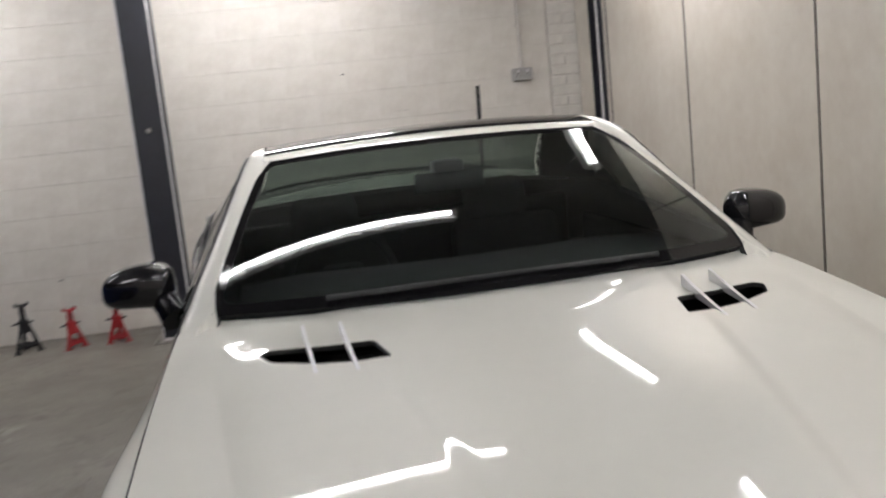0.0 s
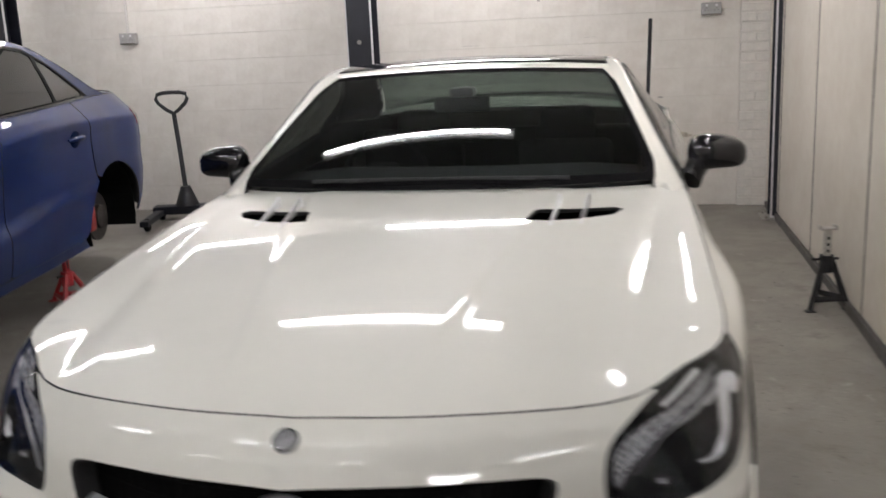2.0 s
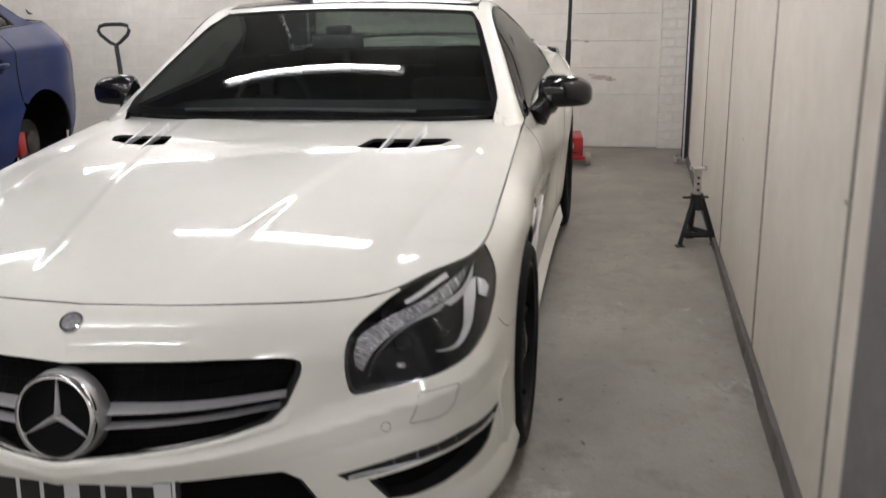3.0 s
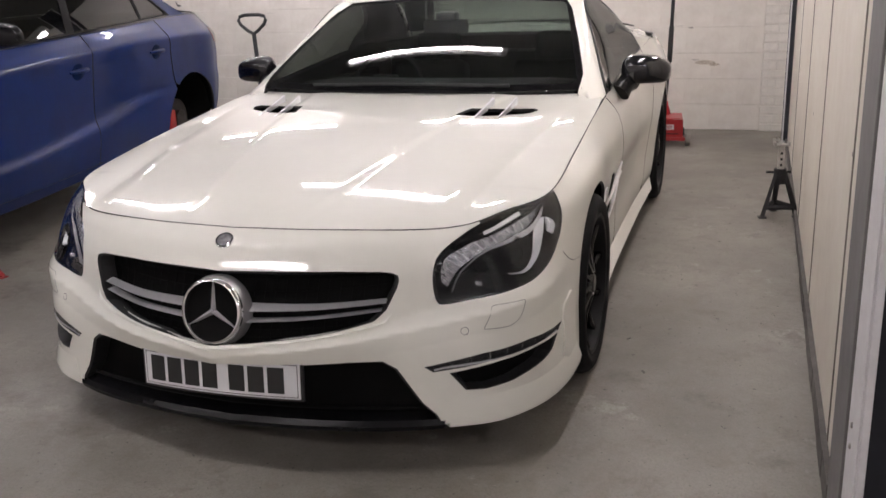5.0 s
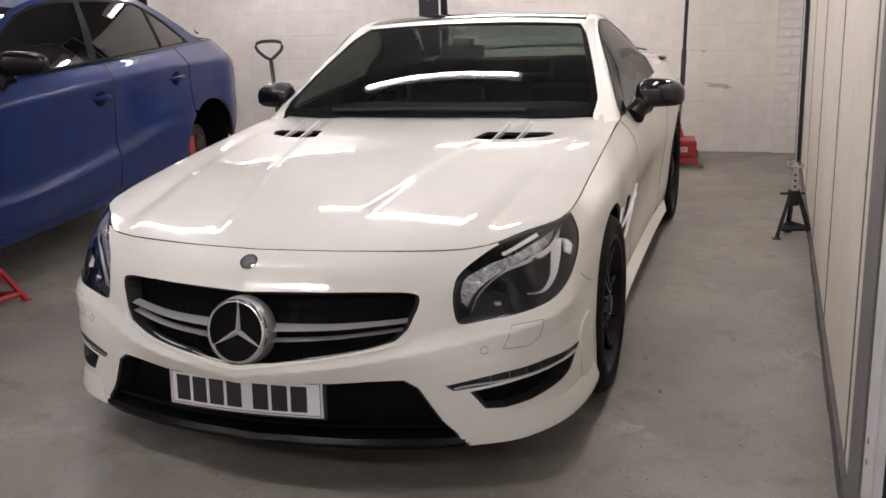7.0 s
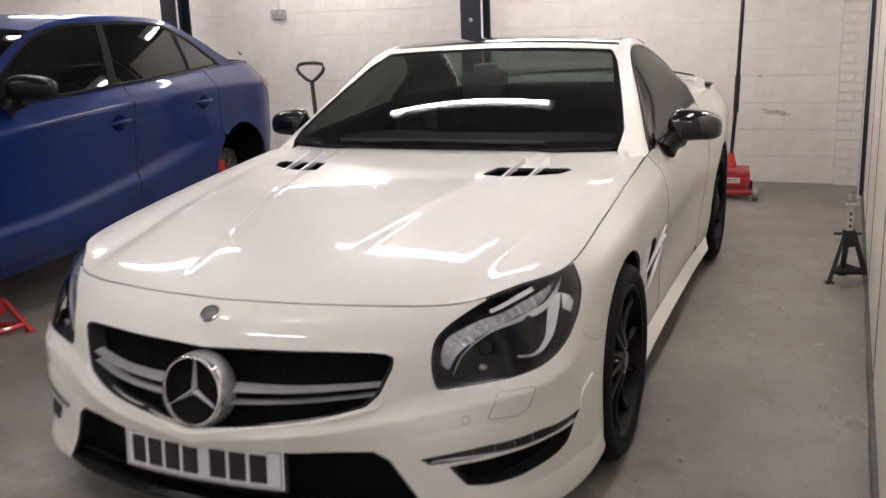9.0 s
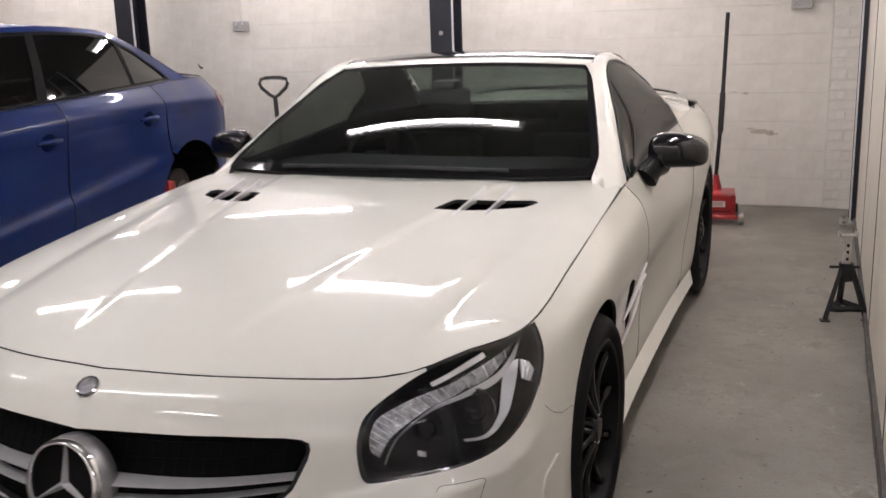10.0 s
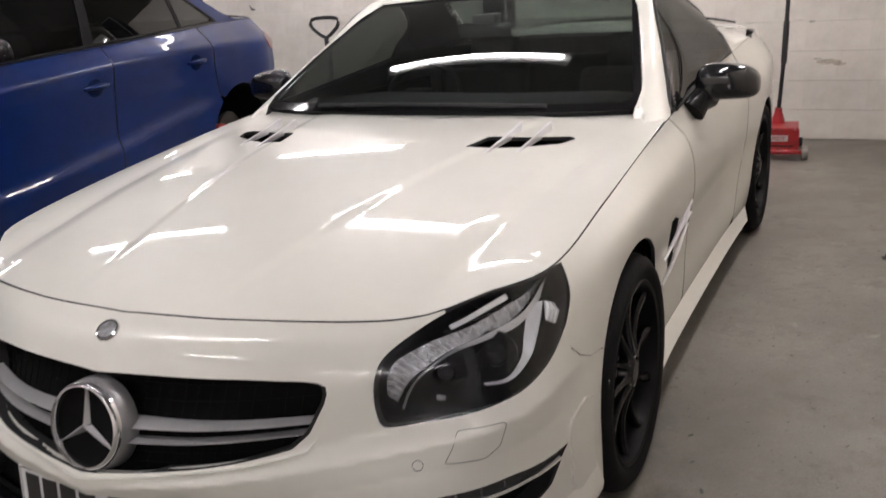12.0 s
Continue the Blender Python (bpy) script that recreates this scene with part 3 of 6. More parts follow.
def trimmed(name, fn, normal, outline, holes, grid, mat, parent, label="", thick=.012, flip=False, lining_shade=None):
    """A panel over a flat domain: outline and holes are closed lists of (u, v); grid: inner points. Solid, with true normals."""
    verts, edges = [], []

    def loop(pts):
        n0 = len(verts)
        verts.extend(Vector(p) for p in pts)
        edges.extend((n0 + i, n0 + (i + 1) % len(pts)) for i in range(len(pts)))

    def inside(p, poly):
        x, y = p
        hit = False
        j = len(poly) - 1
        for i in range(len(poly)):
            (xi, yi), (xj, yj) = poly[i], poly[j]
            if (yi > y) != (yj > y) and x < (xj - xi) * (y - yi) / (yj - yi) + xi:
                hit = not hit
            j = i
        return hit

    loop(outline)
    for h in holes:
        loop(h)
    rims = [np.array(outline)] + [np.array(h) for h in holes]
    gap = grid[1]
    for p in grid[0]:
        if not inside(p, outline) or any(inside(p, h) for h in holes):
            continue
        if any((np.abs((r - p) / gap).max(axis=1) < .45).any() for r in rims):
            continue
        verts.append(Vector(p))
    co, _, faces, _, _, _ = delaunay_2d_cdt(verts, edges, [], 0, 1e-6)
    tris = []
    for f in faces:
        cx = sum(co[i][0] for i in f) / len(f)
        cy = sum(co[i][1] for i in f) / len(f)
        if inside((cx, cy), outline) and not any(inside((cx, cy), h) for h in holes):
            tris.append(tuple(f))
    pts = [fn(c[0], c[1]) for c in co]
    nor = [normal(c[0], c[1]) for c in co]
    sgn = -1 if flip else 1
    nor = [n * sgn for n in nor]
    # orient by the true normal
    out = []
    for f in tris:
        a, b, c = (pts[i] for i in f[:3])
        out.append(f if (b - a).cross(c - a).dot(nor[f[0]]) > 0 else f[::-1])
    n = len(pts)
    count = {}
    for f in out:
        for i in range(len(f)):
            e = (f[i], f[(i + 1) % len(f)])
            count[e] = count.get(e, 0) + 1
    rim = [e for e in count if (e[1], e[0]) not in count]
    all_pts = pts + [p - q * thick for p, q in zip(pts, nor)]
    faces_all = list(out) + [tuple(i + n for i in f[::-1]) for f in out] + [(b, a, a + n, b + n) for a, b in rim]
    me = bpy.data.meshes.new(name)
    me.from_pydata([tuple(p) for p in all_pts], [], faces_all)
    me.materials.append(mat)
    if lining_shade is not None:
        me.materials.append(lining_shade)
    smooth = [False] * len(faces_all)
    for i in range(2 * len(out)):
        smooth[i] = True
    # rims are coloured dark like the back, painting the shade of shut lines
    if lining_shade is not None:
        index = [0] * len(faces_all)
        for i in range(len(out), len(faces_all)):
            index[i] = 1
        me.polygons.foreach_set("material_index", index)
    me.polygons.foreach_set("use_smooth", smooth)
    split = []
    for k, poly in enumerate(me.polygons):
        for vi in poly.vertices:
            split.append(tuple(nor[vi]) if k < len(out) else tuple(-nor[vi - n]) if k < 2 * len(out) else (0, 0, 0))
    me.normals_split_custom_set(split)
    me.update()
    ob = new(name, me)
    ob.parent = parent
    if label:
        tagged(ob, label)
    return ob


def lattice(u0, u1, nu, v0, v1, nv):
    """Inner points of a panel, every other line shifted, and their spacing."""
    du, dv = (u1 - u0) / nu, (v1 - v0) / nv
    return [(u0 + du * (i + (.25 if j % 2 else -.25)), v0 + dv * j) for i in range(nu + 1) for j in range(nv + 1)], np.array([du, dv])


def dense(points, n=6, closed=True, smooth=False):
    """More points along an outline; smooth bends it through them."""
    pts = [Vector((*p, 0)) for p in points]
    out = []
    m = len(pts)
    for i in range(m if closed else m - 1):
        for k in range(n):
            t = k / n
            if smooth:
                p0, p1, p2, p3 = (pts[(i + d) % m] for d in (-1, 0, 1, 2))
                q = spline([p0, p1, p2, p3], 1 + t)
            else:
                q = pts[i] + (pts[(i + 1) % m] - pts[i]) * t
            out.append((q.x, q.y))
    if not closed:
        out.append(tuple(points[-1]))
    return out


def flank(s, w):
    p = FLANK.at(abs(s), w)
    q = abs(s)
    # the bumper's ridge, from the chin to below the lamps
    line = np.interp(q, (0, .8, 1.6, 2.4, 3.2, 3.9), (1.95, 2.22, 2.60, 2.92, 3.12, 3.32))
    k = max(0, 1 - abs(w - line) / (.42 if w > line else .62)) * (1 - step(3.5, 4.2, q))
    if k:
        out = Vector((p.x, p.y - 1.2, 0)).normalized()
        p = p + out * (.016 * k)
    return p if s >= 0 else Vector((-p.x, p.y, p.z))


def flank_normal(s, w):
    e = .03
    a = flank(s + e, w) - flank(s - e, w)
    b = flank(s, min(w + e, 6)) - flank(s, max(w - e, 0))
    return a.cross(b).normalized()


def hood_normal(x, y):
    e = .004
    a = hood_at(x + e, y) - hood_at(x - e, y)
    b = hood_at(x, y + e) - hood_at(x, y - e)
    return a.cross(b).normalized()


def numeric(fn, e=.01):
    def normal(u, v):
        return (fn(u + e, v) - fn(u - e, v)).cross(fn(u, v + e) - fn(u, v - e)).normalized()
    return normal


def mirror_uv(pts):
    return [(-u, v) for u, v in pts][::-1]


# outlines in skin coordinates (station, line)
LAMP = dense([(2.30, 5.66), (2.10, 5.00), (2.02, 4.55), (2.00, 4.10), (2.00, 3.60), (2.04, 3.28), (2.16, 3.24), (2.45, 3.31), (3.02, 3.41), (3.44, 3.54), (3.77, 3.78), (3.95, 4.15), (4.03, 4.60), (4.07, 5.00), (4.08, 5.50), (4.07, 5.83), (3.99, 5.97), (3.30, 5.97), (2.75, 5.96), (2.50, 5.88)], 4, smooth=True)
GRILLE = dense([(0, 4.10), (.60, 4.11), (1.15, 4.11), (1.52, 4.07), (1.62, 4.03), (1.675, 3.95), (1.685, 3.83), (1.67, 3.68), (1.58, 3.26), (1.48, 3.03), (1.20, 2.86), (.72, 2.64), (.36, 2.46), (.10, 2.37), (0, 2.36)], 4, closed=False)
INTAKE = dense([(0, 1.80), (.90, 1.80), (1.30, 1.83), (1.58, 1.83), (1.70, 1.66), (1.89, .90), (2.05, .45), (2.10, .20), (1.80, .15), (1.10, .15), (0, .15)], 4, closed=False)
FOG_LAMP = dense([(1.95, 1.66), (2.03, 1.55), (2.40, 1.61), (2.81, 1.70), (3.46, 1.765), (3.88, 1.75), (3.97, 1.88), (3.27, 1.94), (2.60, 1.85)], 4)
FOG_HOLE = dense([(2.20, 1.51), (2.36, 1.14), (2.60, 1.11), (2.98, 1.17), (3.54, 1.34), (3.72, 1.44), (3.87, 1.705), (3.46, 1.715), (2.81, 1.645), (2.40, 1.555)], 4)


def whole(half):
    return half + [(-u, v) for u, v in half[::-1]][1:-1]


def arch_line(cy, cz, r, y0, y1, n=40):
    """Wheel-arch edge in skin coordinates, from y0 to y1."""
    out = []
    for k in range(n + 1):
        a = math.pi - math.pi * k / n
        y, z = cy + r * math.cos(a), cz + r * math.sin(a)
        out.append(skin_at(y, z))
    return out


def skin_at(y, z):
    """Skin coordinates of the flank's point at length y and height z."""
    s, w = 5.0, 3.0
    for _ in range(8):
        a, b = 3.4, 10.0
        for _ in range(24):
            m = (a + b) / 2
            if FLANK.at(m, w).y < y:
                a = m
            else:
                b = m
        s = a
        a, b = 0.0, 6.0
        for _ in range(24):
            m = (a + b) / 2
            if FLANK.at(s, m).z < z:
                a = m
            else:
                b = m
        w = a
    return (s, w)


AXLE_F, AXLE_R, WHEEL_Z = 1.02, 3.60, .330


def build_coupe_body(car):
    paint = M["white_paint"]
    archf = arch_line(AXLE_F, .320, .338, 0, 0)
    archr = arch_line(AXLE_R, .325, .355, 0, 0)
    split = [(3.985, 4.02), (4.06, 3.72), (4.17, 3.45), (4.30, 3.22), (4.45, 3.08)]
    fi = min(range(len(archf)), key=lambda i: abs(archf[i][1] - 3.0) + (9 if i > 20 else 0))
    # bumper, one piece from arch to arch
    lower = [p for p in LAMP[0:4 * 11 + 2]]           # inner edge and underside of the lamp
    half = dense([(0, 5.99), (.6, 5.99), (1.2, 5.99), (1.8, 5.985), (2.1, 5.985), (2.42, 5.985)], 6, closed=False) + LAMP[4 * 19 + 1:] + lower
    half += split[1:] + archf[fi::-1]
    half += dense([(archf[0][0], 0.0), (3.9, 0), (3.2, 0), (2.5, 0), (2.24, .08), (1.6, .1), (1.0, .1), (0, .1)], 8, closed=False)
    outline = half + [(-u, v) for u, v in half[::-1]][1:-1]
    holes = [whole(GRILLE), whole(INTAKE)]
    for h in (FOG_LAMP, FOG_HOLE):
        holes += [h, mirror_uv(h)]
    trimmed("front_bumper", flank, flank_normal, outline, holes, lattice(-4.6, 4.6, 150, 0, 6, 60), paint, car, thick=.018, lining_shade=M['black_plastic'])
    # wings, doors and quarters on both flanks
    def side(sign):
        def f(s, w):
            p = FLANK.at(s, w)
            return Vector((p.x * sign, p.y, p.z))

        def nn(s, w):
            v = FLANK.normal(s, w)
            return Vector((v.x * sign, v.y, v.z))
        rear_lamp = [p for p in LAMP if p[0] > 3.9 and p[1] > 4.1]
        rear_lamp = sorted(rear_lamp, key=lambda p: p[1])
        rear_lamp = [(s + .012, w) for s, w in rear_lamp]
        door0, door1 = 6.37, 7.42
        wing = rear_lamp + dense([(3.98, 5.985), (4.6, 5.985), (5.3, 5.985), (door0 - .10, 5.985)], 8, closed=False)
        wing += dense([(door0 - .03, 5.4), (door0, 4.6), (door0 + .01, 3.6), (door0 + .01, 2.2), (door0 - .03, 0.9), (door0 - .05, .55)], 6, closed=False)
        wing += dense([(6.05, .55), (archf[-1][0] + .06, .55)], 3, closed=False)
        wing += [p for p in archf[::-1] if p[1] > .6 and p[0] > archf[fi][0] - .001]
        wing += [(s + .005, w + .008) for s, w in split[::-1][:-1]]
        vent_hole = dense([(5.98, 3.72), (6.05, 3.74), (6.13, 3.55), (6.13, 2.9), (6.10, 2.2), (6.05, 2.1), (5.99, 2.8)], 4)
        trimmed("front_wing", f, nn, wing, [vent_hole], lattice(3.9, 6.4, 60, 0, 6, 60), paint, car, thick=.012, lining_shade=M['black_plastic'])
        door = dense([(door0 - .094, 5.99), (6.6, 5.99), (7.0, 5.99), (door1 + .02, 5.99)], 10, closed=False)
        door += dense([(door1 + .04, 5.4), (door1 + .03, 4.4), (door1, 3.2), (door1 - .07, 2.0), (door1 - .12, .9)], 6, closed=False)
        door += dense([(door1 - .2, .55), (6.9, .55), (6.5, .55), (door0 - .03, .55)], 6, closed=False)
        door += dense([(door0 - .018, 1.0), (door0 + .016, 2.2), (door0 + .016, 3.6), (door0 + .006, 4.6), (door0 - .024, 5.4)], 6, closed=False)
        trimmed("door", f, nn, door, [], lattice(6.0, 7.6, 40, 0, 6, 50), paint, car, thick=.012, lining_shade=M['black_plastic'])
        i0 = min(i for i in range(len(archr)) if archr[i][1] > .6)
        rear = dense([(door1 + .027, 5.99), (7.8, 5.99), (8.4, 5.99), (9, 5.99), (10, 5.99), (11, 5.99)], 10, closed=False)
        rear += dense([(11, 5), (11, 3), (11, 1), (11, 0), (10, 0), (9, 0), (archr[-1][0] + .05, 0)], 6, closed=False)
        rear += [p for p in archr[::-1] if p[1] > .6]
        rear += dense([(archr[i0][0] - .02, .55), (door1 - .12, .55)], 3, closed=False)
        rear += dense([(door1 - .114, .9), (door1 - .064, 2.0), (door1 + .006, 3.2), (door1 + .036, 4.4), (door1 + .046, 5.4)], 6, closed=False)
        trimmed("rear_quarter", f, nn, rear, [], lattice(7.2, 11, 70, 0, 6, 50), paint, car, thick=.012, lining_shade=M['black_plastic'])
        # sill with a flared front tip
        sill = dense([(archf[-1][0] + .05, .53), (6.4, .53), (7.0, .53), (archr[i0][0] - .03, .53), (archr[i0][0] - .05, -.0), (7.0, 0), (6.4, 0), (archf[-1][0] + .03, 0)], 8)

        def sf(s, w):
            p = FLANK.at(s, max(w, 0))
            k = (1 - w / .53)
            return Vector(((p.x + .030 * k) * sign, p.y, p.z - .02 * k))
        trimmed("sill", sf, lambda s, w: Vector((sign * .8, 0, .6)), sill, [], lattice(5.2, 8, 50, 0, .53, 4), paint, car, "white side skirt", thick=.03, lining_shade=M['black_plastic'])
        # side vent: dark recess and two chrome blades
        bm = bmesh.new()
        a = [f(s, w) - nn(s, w) * .03 for s, w in ((5.95, 3.85), (6.2, 3.85), (6.2, 1.95), (5.95, 1.95))]
        b = [p + Vector((-.01 * sign, 0, 0)) for p in a]
        va, vb = [bm.verts.new(p) for p in a], [bm.verts.new(p) for p in b]
        bm.faces.new(va)
        bm.faces.new(vb[::-1])
        for i in range(4):
            bm.faces.new((va[i], vb[i], vb[(i + 1) % 4], va[(i + 1) % 4]))
        part("vent_recess", bm, M["mesh_black"], car)
        for w0 in (3.15, 2.45):
            bm = bmesh.new()
            tube(bm, [f(5.90, w0 - .35) + nn(5.9, w0) * .004, f(6.02, w0 - .08) + nn(6, w0) * .010, f(6.16, w0 + .18) + nn(6.1, w0) * .010, f(6.34, w0 + .5) + nn(6.3, w0) * .004], [.004, .007, .008, .004], 8)
            part("vent_blade", bm, M["satin_silver"], car, "chrome side vent blade", smooth=True)
        bm = bmesh.new()
        q0, q1 = f(6.17, 3.2), f(6.32, 3.35)
        tube(bm, [q0 + nn(6.2, 3.2) * .003, q1 + nn(6.3, 3.3) * .003], .013, 6, flat=.4)
        part("vent_badge", bm, M["satin_silver"], car)
        # dark wheel-house
        for cy in (AXLE_F, AXLE_R):
            bm = bmesh.new()
            n = 20
            rings = []
            for xx, r in ((.90, .352), (.60, .352), (.585, .02)):
                rings.append([bm.verts.new((xx * sign, cy + r * math.cos(math.pi * (1.12 - 1.24 * i / n)), .325 + r * math.sin(math.pi * (1.12 - 1.24 * i / n)))) for i in range(n + 1)])
            for ra, rb in zip(rings, rings[1:]):
                for i in range(n):
                    bm.faces.new((ra[i], ra[i + 1], rb[i + 1], rb[i]))
            ob = part("wheel_house", bm, M["mesh_black"], car)
            md = ob.modifiers.new("thickness", "SOLIDIFY")
            md.thickness = .004

    side(1)
    side(-1)
    # bonnet with two vents
    ys = [.285 + .0399 * i for i in range(40)]
    front = [(-.615 + .041 * i, 0) for i in range(31)]
    def front_y(x):
        return along(HOOD_EDGE[:5], abs(x), 0).y
    outline = [(x, front_y(x) + .0045) for x, _ in front]
    right = [(hood_edge(y).x - .0032, y) for y in ys[1:] if y < 1.80]
    outline += right
    rear = []
    for i in range(21):
        a = 1 - i / 10
        b = screen_at(a * .985, 0)
        rear.append((b.x * 1.07, b.y + .035 + .03 * abs(a) ** 6))
    outline += [(x, y) for x, y in rear]
    outline += [(-x, y) for x, y in right[::-1]]
    vent = rounded([(.345, 1.272), (.50, 1.325), (.612, 1.398), (.640, 1.470), (.618, 1.490), (.372, 1.402)], .012, 3)
    vent = dense(vent, 2)
    holes = [vent, mirror_uv(vent)]
    trimmed("bonnet", hood_at, hood_normal, outline, holes, lattice(-.9, .9, 190, .12, 1.86, 76), paint, car, thick=.012, lining_shade=M['black_plastic'])
    for sg in (1, -1):
        bm = bmesh.new()
        base = [(hood_at(sg * x, y) + Vector((0, 0, -.055))) for x, y in ((.31, 1.23), (.67, 1.34), (.68, 1.53), (.33, 1.44))]
        va = [bm.verts.new(p) for p in base]
        vb = [bm.verts.new(p - Vector((0, 0, .012))) for p in base]
        bm.faces.new(va)
        bm.faces.new(vb[::-1])
        for i in range(4):
            bm.faces.new((va[i], vb[i], vb[(i + 1) % 4], va[(i + 1) % 4]))
        bmesh.ops.recalc_face_normals(bm, faces=bm.faces)
        part("bonnet_vent", bm, M["mesh_black"], car, "black bonnet vent recess")
        for x in (.425, .515):
            bm = bmesh.new()
            y0 = 1.262 + (x - .425) * .35
            pts = [hood_at(sg * (x + d * .06), y0 + d) for d in (-.02, .06, .13, .20, .25)]
            hts = (.0, .006, .013, .021, .029)
            up = [Vector((0, 0, h)) for h in hts]
            for wdt, in ((.0045,),):
                L = [bm.verts.new(p + u + Vector((-wdt, 0, .001))) for p, u in zip(pts, up)]
                R = [bm.verts.new(p + u + Vector((wdt, 0, .001))) for p, u in zip(pts, up)]
                LB = [bm.verts.new(p + Vector((-wdt, 0, -.006))) for p in pts]
                RB = [bm.verts.new(p + Vector((wdt, 0, -.006))) for p in pts]
                for i in range(4):
                    bm.faces.new((L[i], R[i], R[i + 1], L[i + 1]))
                    bm.faces.new((LB[i], L[i], L[i + 1], LB[i + 1]))
                    bm.faces.new((R[i], RB[i], RB[i + 1], R[i + 1]))
                bm.faces.new((L[4], R[4], RB[4], LB[4]))
            bmesh.ops.recalc_face_normals(bm, faces=bm.faces)
            part("vent_fin", bm, M["satin_silver"], car, "silver vent fin", smooth=True)
    # windscreen with a black border band
    band = dense(rounded([(-1, .0), (1, .0), (1, 1), (-1, 1)], .055, 5), 5)
    inner = dense(rounded([(-.965, .055), (.965, .055), (.965, .965), (-.965, .965)], .06, 5), 4)
    sn = numeric(screen_at)
    trimmed("windscreen_border", screen_at, sn, band, [inner], lattice(-1, 1, 4, 0, 1, 4), M["roof_glass"], car, thick=.004)
    glass = trimmed("windscreen", screen_at, sn, inner, [], lattice(-1, 1, 30, 0, 1, 20), M["glass_screen"], car, thick=.004)
    glass.visible_shadow = False
    def hdr(a, b):
        p = screen_at(a, 1.0)
        q = roof_at(a, .085)
        r = p + (q - p) * b
        return r + Vector((0, -.2, .9)) * (.006 * math.sin(math.pi * min(max(b, 0), 1)) + .003)
    trimmed("roof_header", hdr, numeric(hdr), dense([(-1, .02), (1, .02), (1, 1), (-1, 1)], 20), [], lattice(-1, 1, 24, 0, 1, 6), paint, car, thick=.02, lining_shade=M['black_plastic'])
    rf = lambda a, b: roof_at(a, b)
    trimmed("roof_panel", rf, numeric(rf), dense([(-.99, .091), (.99, .091), (.99, .97), (-.99, .97)], 20), [], lattice(-1, 1, 24, 0, 1, 16), M["roof_glass"], car, "black glass roof panel", thick=.02, lining_shade=M["interior"])

    def rear_glass(a, b):
        e = spline(ARCH_IN, 4.2 + 1.8 * b)
        return Vector((e.x * a, e.y + .05 * (1 - a * a) * b, e.z + .024 * (1 - a * a)))
    trimmed("rear_window", rear_glass, numeric(rear_glass), dense([(-.99, .0), (.99, .0), (.99, 1), (-.99, 1)], 16), [], lattice(-1, 1, 20, 0, 1, 10), M["glass_dark"], car, thick=.004)

    def deck(a, b):
        y = 3.66 + (4.50 - 3.66) * b
        half_w = .835 - .10 * b - .17 * max(b - .6, 0) ** 2
        z = .992 - .012 * b + .028 * (1 - a * a) + .03 * max(b - .8, 0)
        return Vector((half_w * a, y - .06 * abs(a) ** 3 * b, z - .01 * abs(a) ** 4))
    trimmed("boot_lid", deck, numeric(deck), dense([(-1, 0), (1, 0), (1, 1), (-1, 1)], 16), [], lattice(-1, 1, 24, 0, 1, 14), paint, car, thick=.02, lining_shade=M['black_plastic'])
    bm = bmesh.new()
    tube(bm, [deck(a, .96) + Vector((0, .02 - .0 * a, .028 - .02 * abs(a) ** 6)) for a in [-.93 + .0775 * i for i in range(25)]], [.006 + .012 * (1 - abs(-.93 + .0775 * i) ** 8) for i in range(25)], 8, flat=.45)
    part("boot_spoiler", bm, M["carbon"], car, "dark carbon lip spoiler", smooth=True)
    for sg in (1, -1):
        def ar(t, c):
            p = arch_at(t, c)
            return Vector((p.x * sg, p.y, p.z))
        nn = numeric(ar)
        trimmed("roof_rail", ar, nn, dense([(-.16, 0), (-.10, -.28), (-.02, -.28), (.06, -.17), (.16, -.08), (.30, -.025), (.45, 0), (1.0, 0), (1.55, 0), (1.75, -.06), (1.90, -.17), (2.02, -.34), (2.06, -.34), (2.10, 0), (3, 0), (4.5, 0), (6, 0), (6, 1), (4.5, 1), (3, 1), (1.5, 1), (-.16, 1)], 8), [], lattice(-.2, 6, 62, -.5, 1, 15), paint, car, "white windscreen pillar and roof rail", thick=.02, lining_shade=M['black_plastic'], flip=sg > 0)

        def win(t, c):
            a = spline(ARCH_OUT, t)
            y = a.y
            belt = skin_belt(max(y, 1.87))
            p = a + (belt - a) * c
            return Vector(((p.x + .012 * math.sin(math.pi * min(max(c, 0), 1))) * sg, p.y, p.z))
        g = trimmed("side_window", win, numeric(win), dense([(.12, .06), (1.5, .03), (3, .03), (4.35, .06), (4.35, .97), (3, .985), (1.5, .985), (.12, .94)], 8), [], lattice(0, 5, 40, 0, 1, 12), M["glass_side"], car, "dark tinted side window", thick=.004, flip=sg < 0)
        bm = bmesh.new()
        tube(bm, [win(.05 + .107 * i, .015) for i in range(41)] + [win(4.42, .5)] + [win(4.38 - .107 * i, .99) for i in range(40)], .008, 6, closed=True)
        part("window_seal", bm, M["black_plastic"], car, "black window seal", smooth=True)
        trimmed("rear_pillar", win, numeric(win), dense([(4.36, -.01), (5.0, -.01), (6, -.01), (6, 1.01), (5.0, 1.01), (4.36, 1.01)], 6), [], lattice(4.3, 6, 16, 0, 1, 8), paint, car, thick=.01, flip=sg > 0, lining_shade=M['black_plastic'])
        # rear edge trim of the window
        bm = bmesh.new()
        tube(bm, [win(4.44, .02), win(4.40, .5), win(4.34, 1.0)], [.010, .017, .015], 8, flat=.6)
        part("window_corner", bm, M["black_plastic"], car, smooth=True)
    # floor pan and inner bulkheads close the body
    part("underbody", boxed(-.58, .58, .35, 4.35, .13, .19, .02), M["black_plastic"], car)
    part("engine_tray", boxed(-.56, .56, .22, .62, .16, .60, .02), M["mesh_black"], car)


